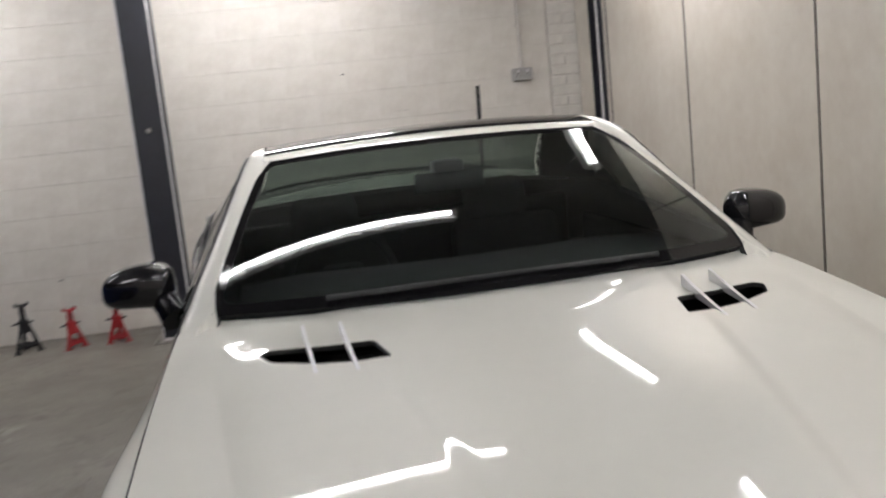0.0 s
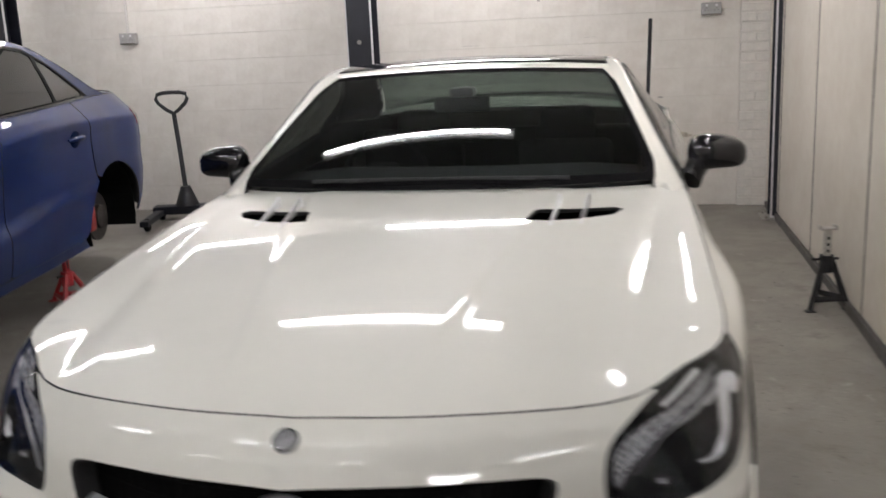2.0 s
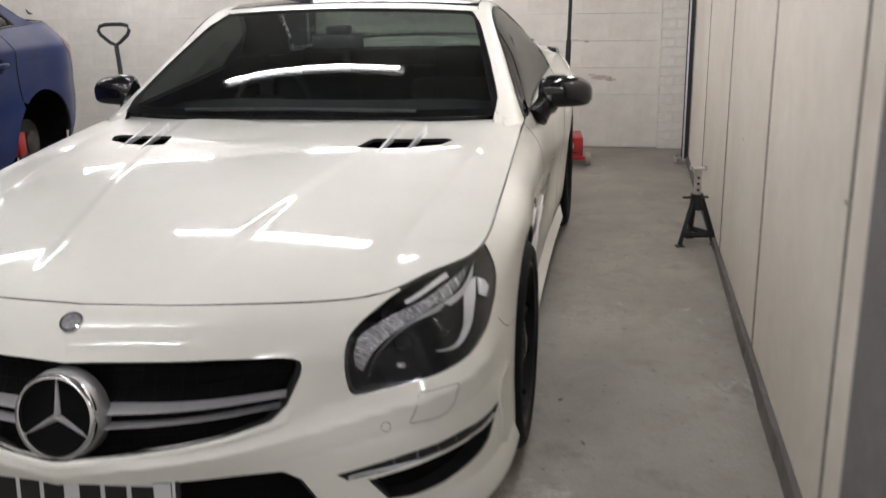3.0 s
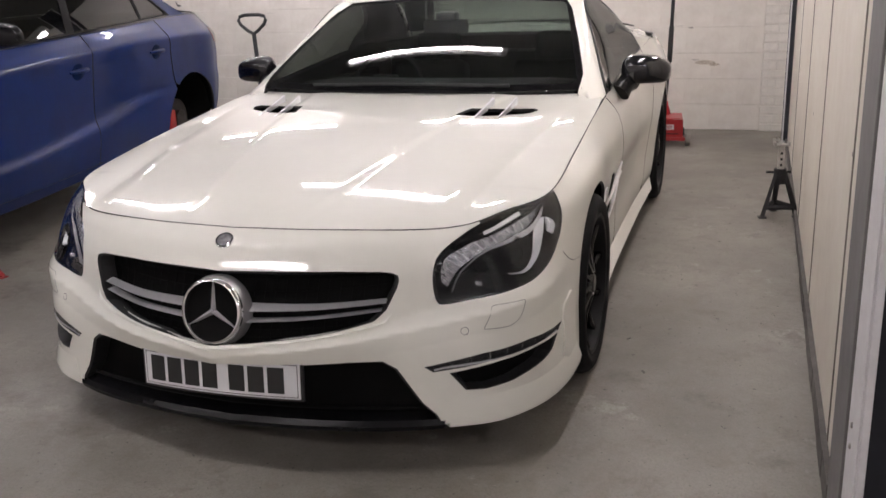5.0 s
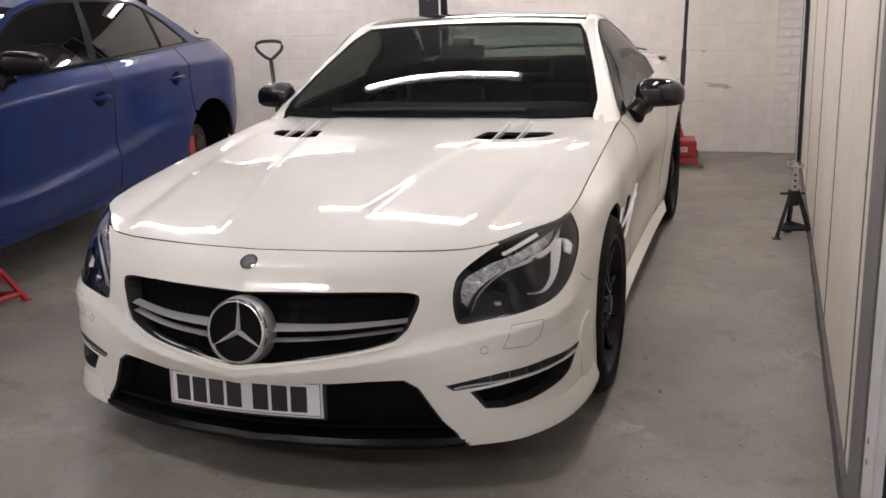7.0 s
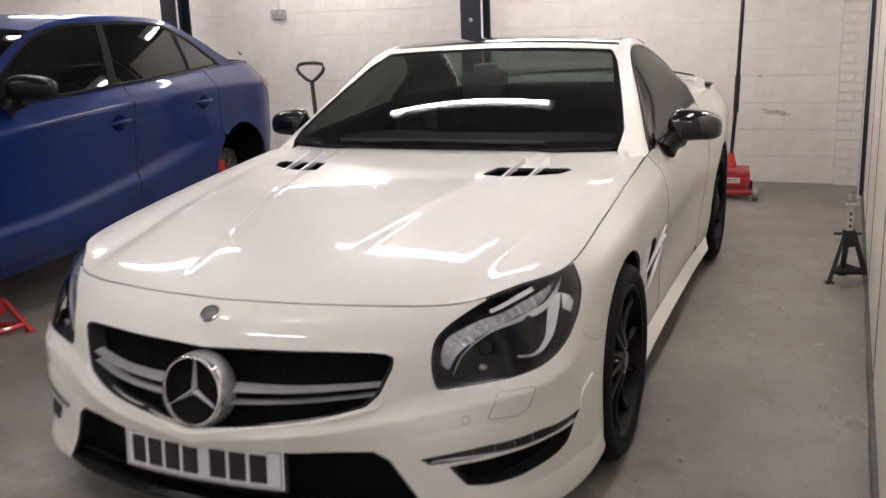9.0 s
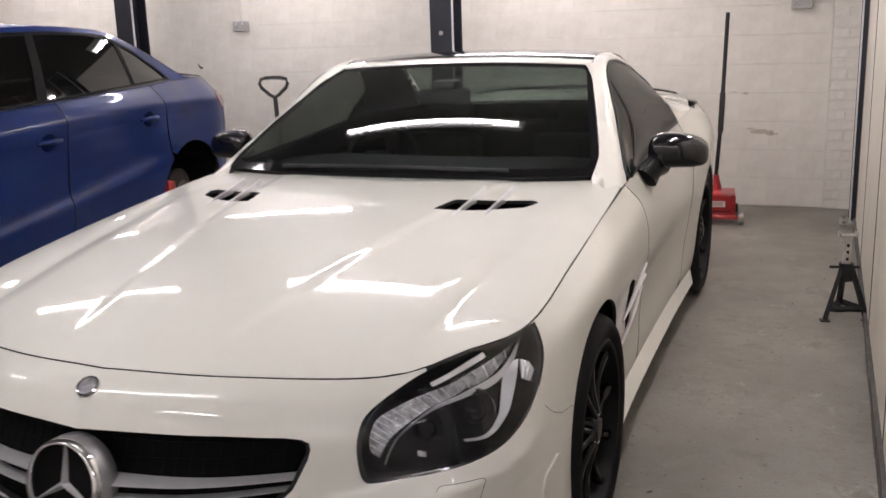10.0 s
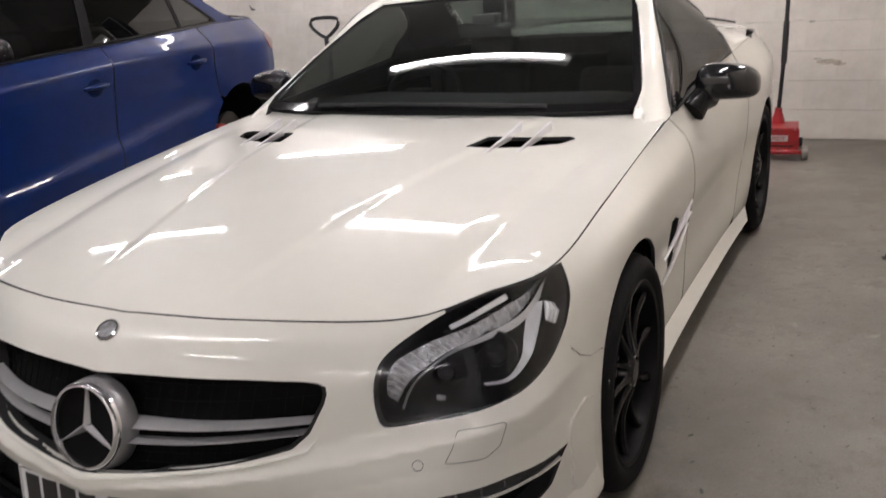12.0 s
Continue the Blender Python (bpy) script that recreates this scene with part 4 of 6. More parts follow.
def skin_belt(y):
    a, b = 5.5, 9.0
    for _ in range(24):
        m = (a + b) / 2
        if FLANK.at(m, 6).y < y:
            a = m
        else:
            b = m
    return FLANK.at(a, 6)


coupe = tagged(empty("white_coupe", pose(.006, 0, 0, 0, 0, .5)), "pearl white two-door coupe parked on the grey floor", "car")
build_coupe_body(coupe)


# ---- white coupe: parts ----
def on_skin(s, w, d=0.0):
    """A point d metres inside the flank's skin; negative s: the other flank."""
    return flank(s, w) - flank_normal(s, w) * d


def shrunk(points, k):
    cu = sum(p[0] for p in points) / len(points)
    cv = sum(p[1] for p in points) / len(points)
    return [(cu + (u - cu) * k, cv + (v - cv) * k) for u, v in points]


def ribbon(bm, path_a, path_b, thick=.004):
    """A strip between two lines of points, with thickness towards the back (+y)."""
    off = Vector((0, thick, 0))
    A, B = [bm.verts.new(p) for p in path_a], [bm.verts.new(p) for p in path_b]
    C, D = [bm.verts.new(p + off) for p in path_a], [bm.verts.new(p + off) for p in path_b]
    n = len(A)
    for i in range(n - 1):
        bm.faces.new((A[i], A[i + 1], B[i + 1], B[i]))
        bm.faces.new((C[i + 1], C[i], D[i], D[i + 1]))
        bm.faces.new((A[i + 1], A[i], C[i], C[i + 1]))
        bm.faces.new((B[i], B[i + 1], D[i + 1], D[i]))
    bm.faces.new((A[0], B[0], D[0], C[0]))
    bm.faces.new((B[-1], A[-1], C[-1], D[-1]))
    bmesh.ops.recalc_face_normals(bm, faces=bm.faces)


def curve_pts(points, n=24):
    pts = [Vector((*p, 0)) for p in points]
    return [spline(pts, (len(pts) - 1) * i / n) for i in range(n + 1)]


def build_headlight(car, sg):
    lamp = empty("headlight", None, car)
    tagged(lamp, "swept headlight with a dark bezel and clear lens")
    line = LAMP if sg > 0 else mirror_uv(LAMP)
    hole = shrunk(line, .962)

    def at(d):
        return lambda s, w: on_skin(s, w, d)
    grid = lattice(-4.4, 4.4, 110, 3, 6, 24)
    lens = trimmed("lens", at(.001), flank_normal, shrunk(line, .992), [], grid, M["lens_clear"], lamp, thick=.003)
    lens.visible_shadow = False
    trimmed("bezel", at(.006), flank_normal, shrunk(line, 1.0), [hole], grid, M["gloss_black"], lamp, "black bezel", thick=.05)
    trimmed("housing", at(.060), flank_normal, shrunk(line, 1.02), [], grid, M["lamp_dark"], lamp, thick=.006)

    def P(s, w, d):
        return on_skin(s * sg, w, d)
    # upper reflector band with the indicator segments
    up = curve_pts([(2.10, 3.70), (2.10, 4.15), (2.15, 4.58), (2.40, 5.02), (2.79, 5.24), (3.18, 5.52), (3.76, 5.86)], 36)
    lo = curve_pts([(2.17, 3.56), (2.25, 3.86), (2.36, 4.18), (2.59, 4.66), (2.91, 4.90), (3.28, 5.13), (3.78, 5.78)], 36)
    bm = bmesh.new()
    ribbon(bm, [P(p.x, p.y, .022) for p in up], [P(p.x, p.y, .034) for p in lo])
    part("reflector", bm, M["reflector"], lamp, "silvery indicator reflector", smooth=True)
    for i in range(2, 36, 2):
        bm = bmesh.new()
        a, b = up[i], lo[i]
        tube(bm, [P(a.x, a.y, .018), P((a.x + b.x) / 2, (a.y + b.y) / 2, .022), P(b.x, b.y, .03)], .0013, 6)
        part("reflector_rib", bm, M["lamp_silver"], lamp)
    # bright curved blade
    ch = curve_pts([(2.21, 3.50), (2.28, 3.80), (2.40, 4.16), (2.62, 4.60), (2.96, 4.80), (3.36, 5.03), (3.64, 5.39), (3.88, 5.82)], 44)
    bm = bmesh.new()
    wid = [.055 + .15 * step(20, 36, i) * (1 - step(40, 44, i)) for i in range(45)]
    ribbon(bm, [P(p.x, p.y + wd * .5, .016) for p, wd in zip(ch, wid)], [P(p.x, p.y - wd, .026) for p, wd in zip(ch, wid)], .006)
    part("bright_blade", bm, M["lamp_silver"], lamp, "bright metal blade", smooth=True)
    hook = curve_pts([(3.62, 5.30), (3.58, 4.95), (3.56, 4.60), (3.55, 4.30), (3.52, 4.02), (3.38, 3.78), (3.22, 3.70), (3.01, 3.73)], 36)
    hw = [.15 * (1 - step(4, 34, i)) + .016 for i in range(37)]
    bm = bmesh.new()
    ribbon(bm, [P(p.x + h * .9, p.y, .018) for p, h in zip(hook, hw)], [P(p.x - h * .3, p.y + .03, .03) for p, h in zip(hook, hw)], .006)
    part("bright_hook", bm, M["lamp_silver"], lamp, "bright metal hook round the projector", smooth=True)
    # white side marker inside the outer end, and the light strip under the top edge
    bm = bmesh.new()
    bar = curve_pts([(2.52, 5.36), (2.85, 5.58), (3.20, 5.80)], 10)
    ribbon(bm, [P(p.x, p.y + .05, .012) for p in bar], [P(p.x + .04, p.y - .10, .016) for p in bar], .004)
    part("light_strip", bm, M["lamp_silver"], lamp, smooth=True)
    for j in range(3):
        bm = bmesh.new()
        s0 = 3.80 + .05 * j
        tube(bm, [P(s0, 5.25 - .1 * j, .016), P(s0 + .05, 4.95 - .1 * j, .018), P(s0 + .04, 4.62 - .1 * j, .02)], [.004, .0095, .004], 8)
        part("side_reflector", bm, M["lamp_silver"], lamp, smooth=True)
    # projector
    c = P(3.18, 4.38, .060)
    n = flank_normal(3.18 * sg, 4.38)
    aim = Vector((0, -1, 0)) * .75 + n * .35
    m = Matrix.Translation(c) @ aim.to_track_quat("Y", "Z").to_matrix().to_4x4()
    for name, prof, mat in (("projector_ring", [(.030, .0), (.046, .0), (.046, .020), (.040, .026), (.034, .020), (.030, .006)], "lamp_dark"),
                            ("projector_trim", [(.046, .016), (.047, .022), (.0505, .022), (.0515, .014)], "gloss_black"),
                            ("projector_lens", [(.0, .034), (.012, .032), (.022, .027), (.030, .018), (.034, .006), (.034, 0)], "gloss_black")):
        bm = bmesh.new()
        lathe(bm, prof, 28, "y")
        bmesh.ops.transform(bm, matrix=m, verts=bm.verts)
        part(name, bm, M[mat], lamp, smooth=True, sharp=50)
    c2 = P(2.62, 4.15, .055)
    bm = bmesh.new()
    lathe(bm, [(0, .0), (.012, .004), (.022, .014), (.026, .024), (.024, .024), (.018, .012)], 20, "y")
    bmesh.ops.transform(bm, matrix=Matrix.Translation(c2) @ aim.to_track_quat("Y", "Z").to_matrix().to_4x4(), verts=bm.verts)
    part("inner_lamp", bm, M["lamp_dark"], lamp, smooth=True)
    bm = bmesh.new()
    q = P(2.55, 3.62, .030)
    box(bm, q.x - .010, q.x + .010, q.y - .002, q.y + .004, q.z - .006, q.z + .006, .001)
    part("lamp_mark", bm, M["reflector"], lamp)


def build_front(car):
    # grille: dark mesh, twin blades and the round emblem
    g = empty("grille", None, car)
    tagged(g, "black grille with twin silver blades")
    line = shrunk(whole(GRILLE), 1.03)
    trimmed("mesh_back", lambda s, w: on_skin(s, w, .065), flank_normal, line, [], lattice(-2, 2, 60, 2, 4.4, 24), M["mesh_black"], g, thick=.006)
    bm = bmesh.new()
    for i in range(-16, 17):      # fine lattice in front of the backing
        s = i * .108
        tube(bm, [on_skin(s, w, .055) for w in (2.3, 2.9, 3.5, 4.15)], .0016, 4)
    for w in (2.5, 2.75, 3.0, 3.25, 3.5, 3.75, 4.0):
        tube(bm, [on_skin(-1.8 + .15 * i, w, .055) for i in range(25)], .0016, 4)
    part("lattice", bm, M["mesh_black"], g)
    ring = whole(GRILLE)
    trimmed("surround", lambda s, w: on_skin(s, w, .004), flank_normal, shrunk(ring, 1.004), [shrunk(ring, .984)], lattice(-2, 2, 4, 2, 4, 4), M["gap"], g, thick=.05)
    for sg in (1, -1):
        for a, b, h, name in ((3.43, 3.41, .074, "upper_blade"), (3.19, 3.25, .042, "lower_blade")):
            up = [on_skin(sg * (.24 + 1.38 * i / 20), a + (b - a) * i / 20 + h * (1 - .6 * i / 20), .030) for i in range(21)]
            lo = [on_skin(sg * (.24 + 1.38 * i / 20), a + (b - a) * i / 20 - h * (1 - .6 * i / 20), .012) for i in range(21)]
            bm = bmesh.new()
            ribbon(bm, up, lo, .012)
            part(name, bm, M["satin_silver"], g, "satin silver blade", smooth=True)
    # bevelled lip of the bumper under the grille
    low = [p for p in ring if p[1] < 3.5]
    low = sorted(low, key=lambda p: p[0])
    cut = [(u * 1.012, v) for u, v in low]
    bm = bmesh.new()
    fade = [1 - step(2.9, 3.5, v) for u, v in cut]
    out_ = [(u * (1.012 + .04 * k), v - .17 * (1 - .35 * abs(u)) * k) for (u, v), k in zip(cut, fade)]
    ribbon(bm, [on_skin(u, v, .014) for u, v in cut], [on_skin(u, v, .006 - .014 * k) for (u, v), k in zip(out_, fade)], .016)
    part("grille_lip", bm, M["white_paint"], car, "white bevelled lip under the grille", smooth=True, sharp=60)
    # emblem: a ring with three arms on a dark dish
    m = Matrix.Translation((0, -.021, .476)) @ Matrix.Rotation(radians(-12), 4, "X")
    e = empty("emblem", m, car)
    tagged(e, "large round chrome emblem with three arms")
    bm = bmesh.new()
    lathe(bm, [(.0, .0), (.070, .0), (.087, -.004), (.087, .03), (.0, .03)], 40, "y")
    part("dish", bm, M["mesh_black"], e, smooth=True)
    bm = bmesh.new()
    lathe(bm, [(.085, .02), (.085, -.010), (.088, -.016), (.094, -.016), (.0985, -.010), (.0985, .02)], 48, "y", closed=True)
    part("ring", bm, M["chrome"], e, smooth=True, sharp=60)
    bm = bmesh.new()
    lathe(bm, [(.096, -.004), (.0995, .0), (.104, .030), (.104, .045), (.096, .045)], 48, "y", closed=True)
    part("cup", bm, M["satin_grey"], e, "satin silver cup", smooth=True, sharp=60)
    for k in range(3):
        a = radians(90 + 120 * k)
        bm = bmesh.new()
        d, nrm = Vector((math.cos(a), 0, math.sin(a))), Vector((-math.sin(a), 0, math.cos(a)))
        v = [bm.verts.new(p) for p in (d * .087 + nrm * .002, d * .087 - nrm * .002, -d * .006 - nrm * .0, d * .006 - nrm * .0085, d * .006 + nrm * .0085)]
        top = [bm.verts.new(p) for p in (d * .087 + Vector((0, -.006, 0)), Vector((0, -.014, 0)))]
        bm.faces.new((v[0], top[0], top[1], v[4]))
        bm.faces.new((top[0], v[1], v[3], top[1]))
        bm.faces.new((v[4], top[1], v[3]))
        bm.faces.new((v[1], top[0], v[0]))
        bm.faces.new((v[0], v[4], v[3], v[1]))
        bmesh.ops.recalc_face_normals(bm, faces=bm.faces)
        bmesh.ops.delete(bm, geom=[x for x in bm.verts if not x.link_faces], context="VERTS")
        part("arm", bm, M["satin_silver"], e)
    b = on_skin(0, 5.22)
    m = Matrix.Translation(b) @ flank_normal(0.02, 5.22).to_track_quat("-Y", "Z").to_matrix().to_4x4()
    bg = empty("bonnet_badge", m, car)
    bm = bmesh.new()
    lathe(bm, [(0, -.0035), (.021, -.003), (.0225, .001), (0, .002)], 28, "y")
    part("badge_disc", bm, M["badge_grey"], bg, smooth=True)
    bm = bmesh.new()
    lathe(bm, [(.0215, .001), (.0225, -.005), (.0265, -.004), (.028, .001)], 28, "y", closed=True)
    part("badge_rim", bm, M["chrome"], bg, smooth=True)
    # lower intake
    line = shrunk(whole(INTAKE), 1.03)
    trimmed("intake_mesh", lambda s, w: on_skin(s, w, .06), flank_normal, line, [], lattice(-2, 2, 60, .2, 2, 20), M["mesh_black"], car, "black lower intake mesh", thick=.006)
    ring = whole(INTAKE)
    trimmed("intake_surround", lambda s, w: on_skin(s, w, .004), flank_normal, shrunk(ring, 1.004), [shrunk(ring, .985)], lattice(-2, 2, 4, .2, 2, 4), M["black_plastic"], car, thick=.055)
    # splitter
    n = 40
    bm = bmesh.new()
    top, bot = [], []
    for i in range(n + 1):
        s = -2.14 + 4.28 * i / n
        p = on_skin(s, .42)
        q = on_skin(s, .05)
        k = 1 - (abs(s) / 2.14) ** 4
        top.append(Vector((p.x, p.y + .004 - .004 * k, .130)))
        bot.append(Vector((q.x, q.y - .014 * k, .100)))
    rows = [top, [(a + c) * .5 + Vector((0, -.007, -.001)) for a, c in zip(top, bot)], bot, [p + Vector((0, .05, -.004)) for p in bot], [p + Vector((0, .06, .04)) for p in bot]]
    vs = [[bm.verts.new(p) for p in r] for r in rows]
    for a, c in zip(vs, vs[1:]):
        for i in range(n):
            bm.faces.new((a[i], a[i + 1], c[i + 1], c[i]))
    for i in range(n):
        bm.faces.new((vs[-1][i], vs[-1][i + 1], vs[0][i + 1], vs[0][i]))
    bm.faces.new([r[0] for r in vs])
    bm.faces.new([r[-1] for r in vs][::-1])
    bmesh.ops.recalc_face_normals(bm, faces=bm.faces)
    part("splitter", bm, M["splitter_black"], car, "glossy dark carbon front splitter", smooth=True)
    bm = bmesh.new()
    tube(bm, [on_skin(-1.86 + .093 * i, .66, .02) for i in range(41)], .006, 6)
    part("intake_bar", bm, M["mesh_black"], car)
    for sg in (1, -1):
        f = FOG_LAMP if sg > 0 else mirror_uv(FOG_LAMP)
        lamp = empty("daytime_light", None, car)
        tagged(lamp, "slim daytime light strip")
        gridf = lattice(-4.1, 4.1, 80, 1.4, 2, 8)
        trimmed("strip_body", lambda s, w: on_skin(s, w, .012), flank_normal, shrunk(f, .99), [], gridf, M["black_plastic"], lamp, thick=.02)
        cl = trimmed("strip_lens", lambda s, w: on_skin(s, w, .002), flank_normal, shrunk(f, .985), [], gridf, M["lens_clear"], lamp, thick=.002)
        cl.visible_shadow = False
        for i in range(6):
            s = 2.46 + .24 * i
            bm = bmesh.new()
            tube(bm, [on_skin(sg * s, 1.66 + .05 * (s - 2.46), .011), on_skin(sg * s, 1.83 + .03 * (s - 2.46), .011)], .0022, 6)
            part("divider", bm, M["chrome"], lamp)
        bm = bmesh.new()
        tube(bm, [on_skin(sg * (2.04 + (3.86 - 2.04) * i / 20), 1.58 + .175 * (i / 20) ** .6, .003) for i in range(21)], .0034, 6)
        part("chrome_edge", bm, M["satin_grey"], lamp, smooth=True)
        h = FOG_HOLE if sg > 0 else mirror_uv(FOG_HOLE)
        trimmed("corner_intake", lambda s, w: on_skin(s, w, .05), flank_normal, shrunk(h, 1.10), [], lattice(-4.1, 4.1, 80, 1, 2, 16), M["mesh_black"], car, "black corner intake", thick=.006)
        trimmed("corner_surround", lambda s, w: on_skin(s, w, .003), flank_normal, shrunk(h, 1.01), [shrunk(h, .96)], lattice(-4.1, 4.1, 4, 1, 2, 4), M["black_plastic"], car, thick=.045)
        # washer cover, parking sensor and the fine crease above the corner intake
        bm = bmesh.new()
        q = dense(rounded([(2.68, 3.16), (2.59, 2.49), (2.97, 2.46), (3.12, 2.68), (3.18, 3.16)], .06, 4), 3)
        tube(bm, [on_skin(sg * u, v, .0) for u, v in q], .0009, 5, closed=True)
        part("washer_cover_gap", bm, M["grey_trim"], car)
        bm = bmesh.new()
        c = on_skin(sg * 2.36, 2.5)
        nn = flank_normal(sg * 2.36, 2.5)
        m = Matrix.Translation(c) @ nn.to_track_quat("-Y", "Z").to_matrix().to_4x4()
        lathe(bm, [(.0105, .002), (.0105, -.0006), (.012, -.0006), (.012, .002)], 20, "y", closed=True)
        bmesh.ops.transform(bm, matrix=m, verts=bm.verts)
        part("parking_sensor", bm, M["grey_trim"], car)
        # flared lower corner of the bumper
        bm = bmesh.new()
        a, b, c = [], [], []
        for i in range(21):
            s = 2.20 + 2.12 * i / 20
            k = step(0, 7, i)
            p, q = flank(sg * s, .95), flank(sg * s, .10)
            nrm = flank_normal(sg * s, .4)
            a.append(p + nrm * .001)
            b.append(q + nrm * (.005 + .013 * k) + Vector((0, 0, .012)))
            c.append(q + nrm * (.003 + .011 * k) + Vector((0, 0, -.012)))
        back = [p - flank_normal(sg * 3, .4) * .02 for p in c]
        vs = [[bm.verts.new(p) for p in r] for r in (a, b, c, back)]
        for r0, r1 in zip(vs, vs[1:]):
            for i in range(20):
                bm.faces.new((r0[i], r0[i + 1], r1[i + 1], r1[i]))
        for i in range(20):
            bm.faces.new((vs[3][i], vs[3][i + 1], vs[0][i + 1], vs[0][i]))
        bm.faces.new([r[0] for r in vs])
        bm.faces.new([r[-1] for r in vs])
        bmesh.ops.recalc_face_normals(bm, faces=bm.faces)
        part("bumper_flare", bm, M["white_paint"], car, "white flared bumper corner", smooth=True, sharp=40)
        # upright blade before the wheel
        bm = bmesh.new()
        pts = [(4.02, 2.30), (4.20, 2.50), (4.30, 2.30), (4.28, 1.5), (4.30, .75), (4.10, .75), (3.98, 1.0), (4.0, 1.5), (3.97, 2.0)]
        outer = [bm.verts.new(on_skin(sg * s, w, -.006 if 1 < s else 0)) for s, w in pts]
        inner = [bm.verts.new(on_skin(sg * s, w, .01)) for s, w in pts]
        bm.faces.new(outer)
        for i in range(len(pts)):
            j = (i + 1) % len(pts)
            bm.faces.new((outer[i], inner[i], inner[j], outer[j]))
        bmesh.ops.recalc_face_normals(bm, faces=bm.faces)
        part("corner_blade", bm, M["white_paint"], car, smooth=True, sharp=60)
    # number plate: dark bars stand for its characters
    plate = empty("number_plate", pose(0, -.036, .281, -4, 0, 0), car)
    tagged(plate, "white number plate with dark characters as bars")

    def bent(bm):
        for v in bm.verts:
            v.co.y += .9 * v.co.x ** 2 * .35
    def plate_piece(name, x0, x1, z0, z1, y0, y1, mat, bevel=0.0):
        bm = bmesh.new()
        k = max(1, int((x1 - x0) / .04))
        box(bm, x0, x1, y0, y1, z0, z1, bevel)
        if k > 2:
            bmesh.ops.subdivide_edges(bm, edges=[e for e in bm.edges if abs((e.verts[0].co - e.verts[1].co).x) > .02], cuts=k, use_grid_fill=True)
        bent(bm)
        return part(name, bm, M[mat], plate)
    plate_piece("plate_surround", -.266, .266, -.062, .062, .0005, .010, "black_plastic")
    plate_piece("plate_face", -.258, .258, -.0545, .0545, -.003, .0, "plate_white")
    for z in (-.050, .048):
        plate_piece("border_line", -.252, .252, z, z + .002, -.0038, -.0032, "plate_black")
    for x in (-.252, .250):
        plate_piece("border_line", x, x + .002, -.0479, .0479, -.0038, -.0032, "plate_black")
    x = -.232
    for i in range(7):
        plate_piece("character_bar", x, x + .050, -.0395, .0395, -.0042, -.0033, "plate_black")
        x += .061 + (.027 if i == 3 else 0)


def build_wheel(name="wheel", r=.330, rim=.260, wide=.245, mat="rim"):
    """A wheel round the origin, its outer face towards +x."""
    root = empty(name)
    bm = bmesh.new()
    lathe(bm, [(rim - .006, -.012), (rim + .004, -.004), (rim + .03, .002), (r - .028, .0), (r - .010, -.014), (r, -.036), (r, -wide + .036), (r - .010, -wide + .014), (r - .03, -wide), (rim, -wide + .006), (rim - .006, -wide + .02)], 64, "x", closed=True)
    part("tyre", bm, M["rubber"], root, "black low-profile tyre", smooth=True, sharp=40)
    bm = bmesh.new()
    lathe(bm, [(rim, -.010), (rim - .006, -.004), (rim - .016, -.008), (rim - .022, -.03), (rim - .034, -.10), (rim - .034, -wide + .02), (rim - .002, -wide + .01)], 64, "x", closed=True)
    part("rim", bm, M["rim_barrel"], root, "dark alloy rim", smooth=True, sharp=40)
    spoke = None
    for k in range(10):
        a = math.tau * k / 10
        if spoke is None:
            bm = bmesh.new()
            secs = []
            for i in range(7):
                t = i / 6
                rr = .045 + (rim - .062) * t
                tw = .16 * math.sin(t * 1.4)
                hw = .013 - .004 * math.sin(t * math.pi) + .004 * t
                x = -.024 - .028 * math.sin(t * math.pi * .8) + .010 * t
                d = Vector((0, math.cos(tw), math.sin(tw)))
                nrm = Vector((0, -math.sin(tw), math.cos(tw)))
                c = d * rr + Vector((x, 0, 0))
                secs.append([bm.verts.new(c + q) for q in (nrm * -hw, nrm * -hw * .5 + Vector((.009, 0, 0)), nrm * hw * .5 + Vector((.009, 0, 0)), nrm * hw, nrm * hw * .8 - Vector((.022, 0, 0)), nrm * -hw * .8 - Vector((.022, 0, 0)))])
            for s0, s1 in zip(secs, secs[1:]):
                for i in range(6):
                    bm.faces.new((s0[i], s0[(i + 1) % 6], s1[(i + 1) % 6], s1[i]))
            bm.faces.new(secs[0][::-1])
            bm.faces.new(secs[-1])
            bmesh.ops.recalc_face_normals(bm, faces=bm.faces)
            spoke = part("spoke", bm, M[mat], root, smooth=True, sharp=40)
        else:
            o = new("spoke", spoke.data)
            o.parent = root
            o.rotation_euler = (a, 0, 0)
    bm = bmesh.new()
    lathe(bm, [(0, -.012), (.030, -.013), (.036, -.018), (.056, -.024), (.062, -.05), (.0, -.06)], 32, "x")
    part("hub", bm, M[mat], root, smooth=True)
    for k in range(5):
        a = math.tau * k / 5
        bm = bmesh.new()
        lathe(bm, [(0, -.018), (.008, -.018), (.009, -.03)], 8, "x", (0, .047 * math.cos(a), .047 * math.sin(a)))
        part("wheel_bolt", bm, M["steel"], root)
    bm = bmesh.new()
    lathe(bm, [(.06, -.10), (.178, -.10), (.178, -.13), (.06, -.13)], 40, "x", closed=True)
    part("brake_disc", bm, M["brake_disc"], root)
    bm = bmesh.new()
    for i in range(9):
        a0, a1 = radians(100 + i * 6), radians(106 + i * 6)
        v = []
        for x in (-.075, -.15):
            for a in (a0, a1):
                for q in (.115, .19):
                    v.append(bm.verts.new((x, q * math.cos(a), q * math.sin(a))))
        for f in ((0, 1, 3, 2), (4, 6, 7, 5), (1, 5, 7, 3), (0, 2, 6, 4), (0, 4, 5, 1), (2, 3, 7, 6)):
            bm.faces.new([v[i_] for i_ in f])
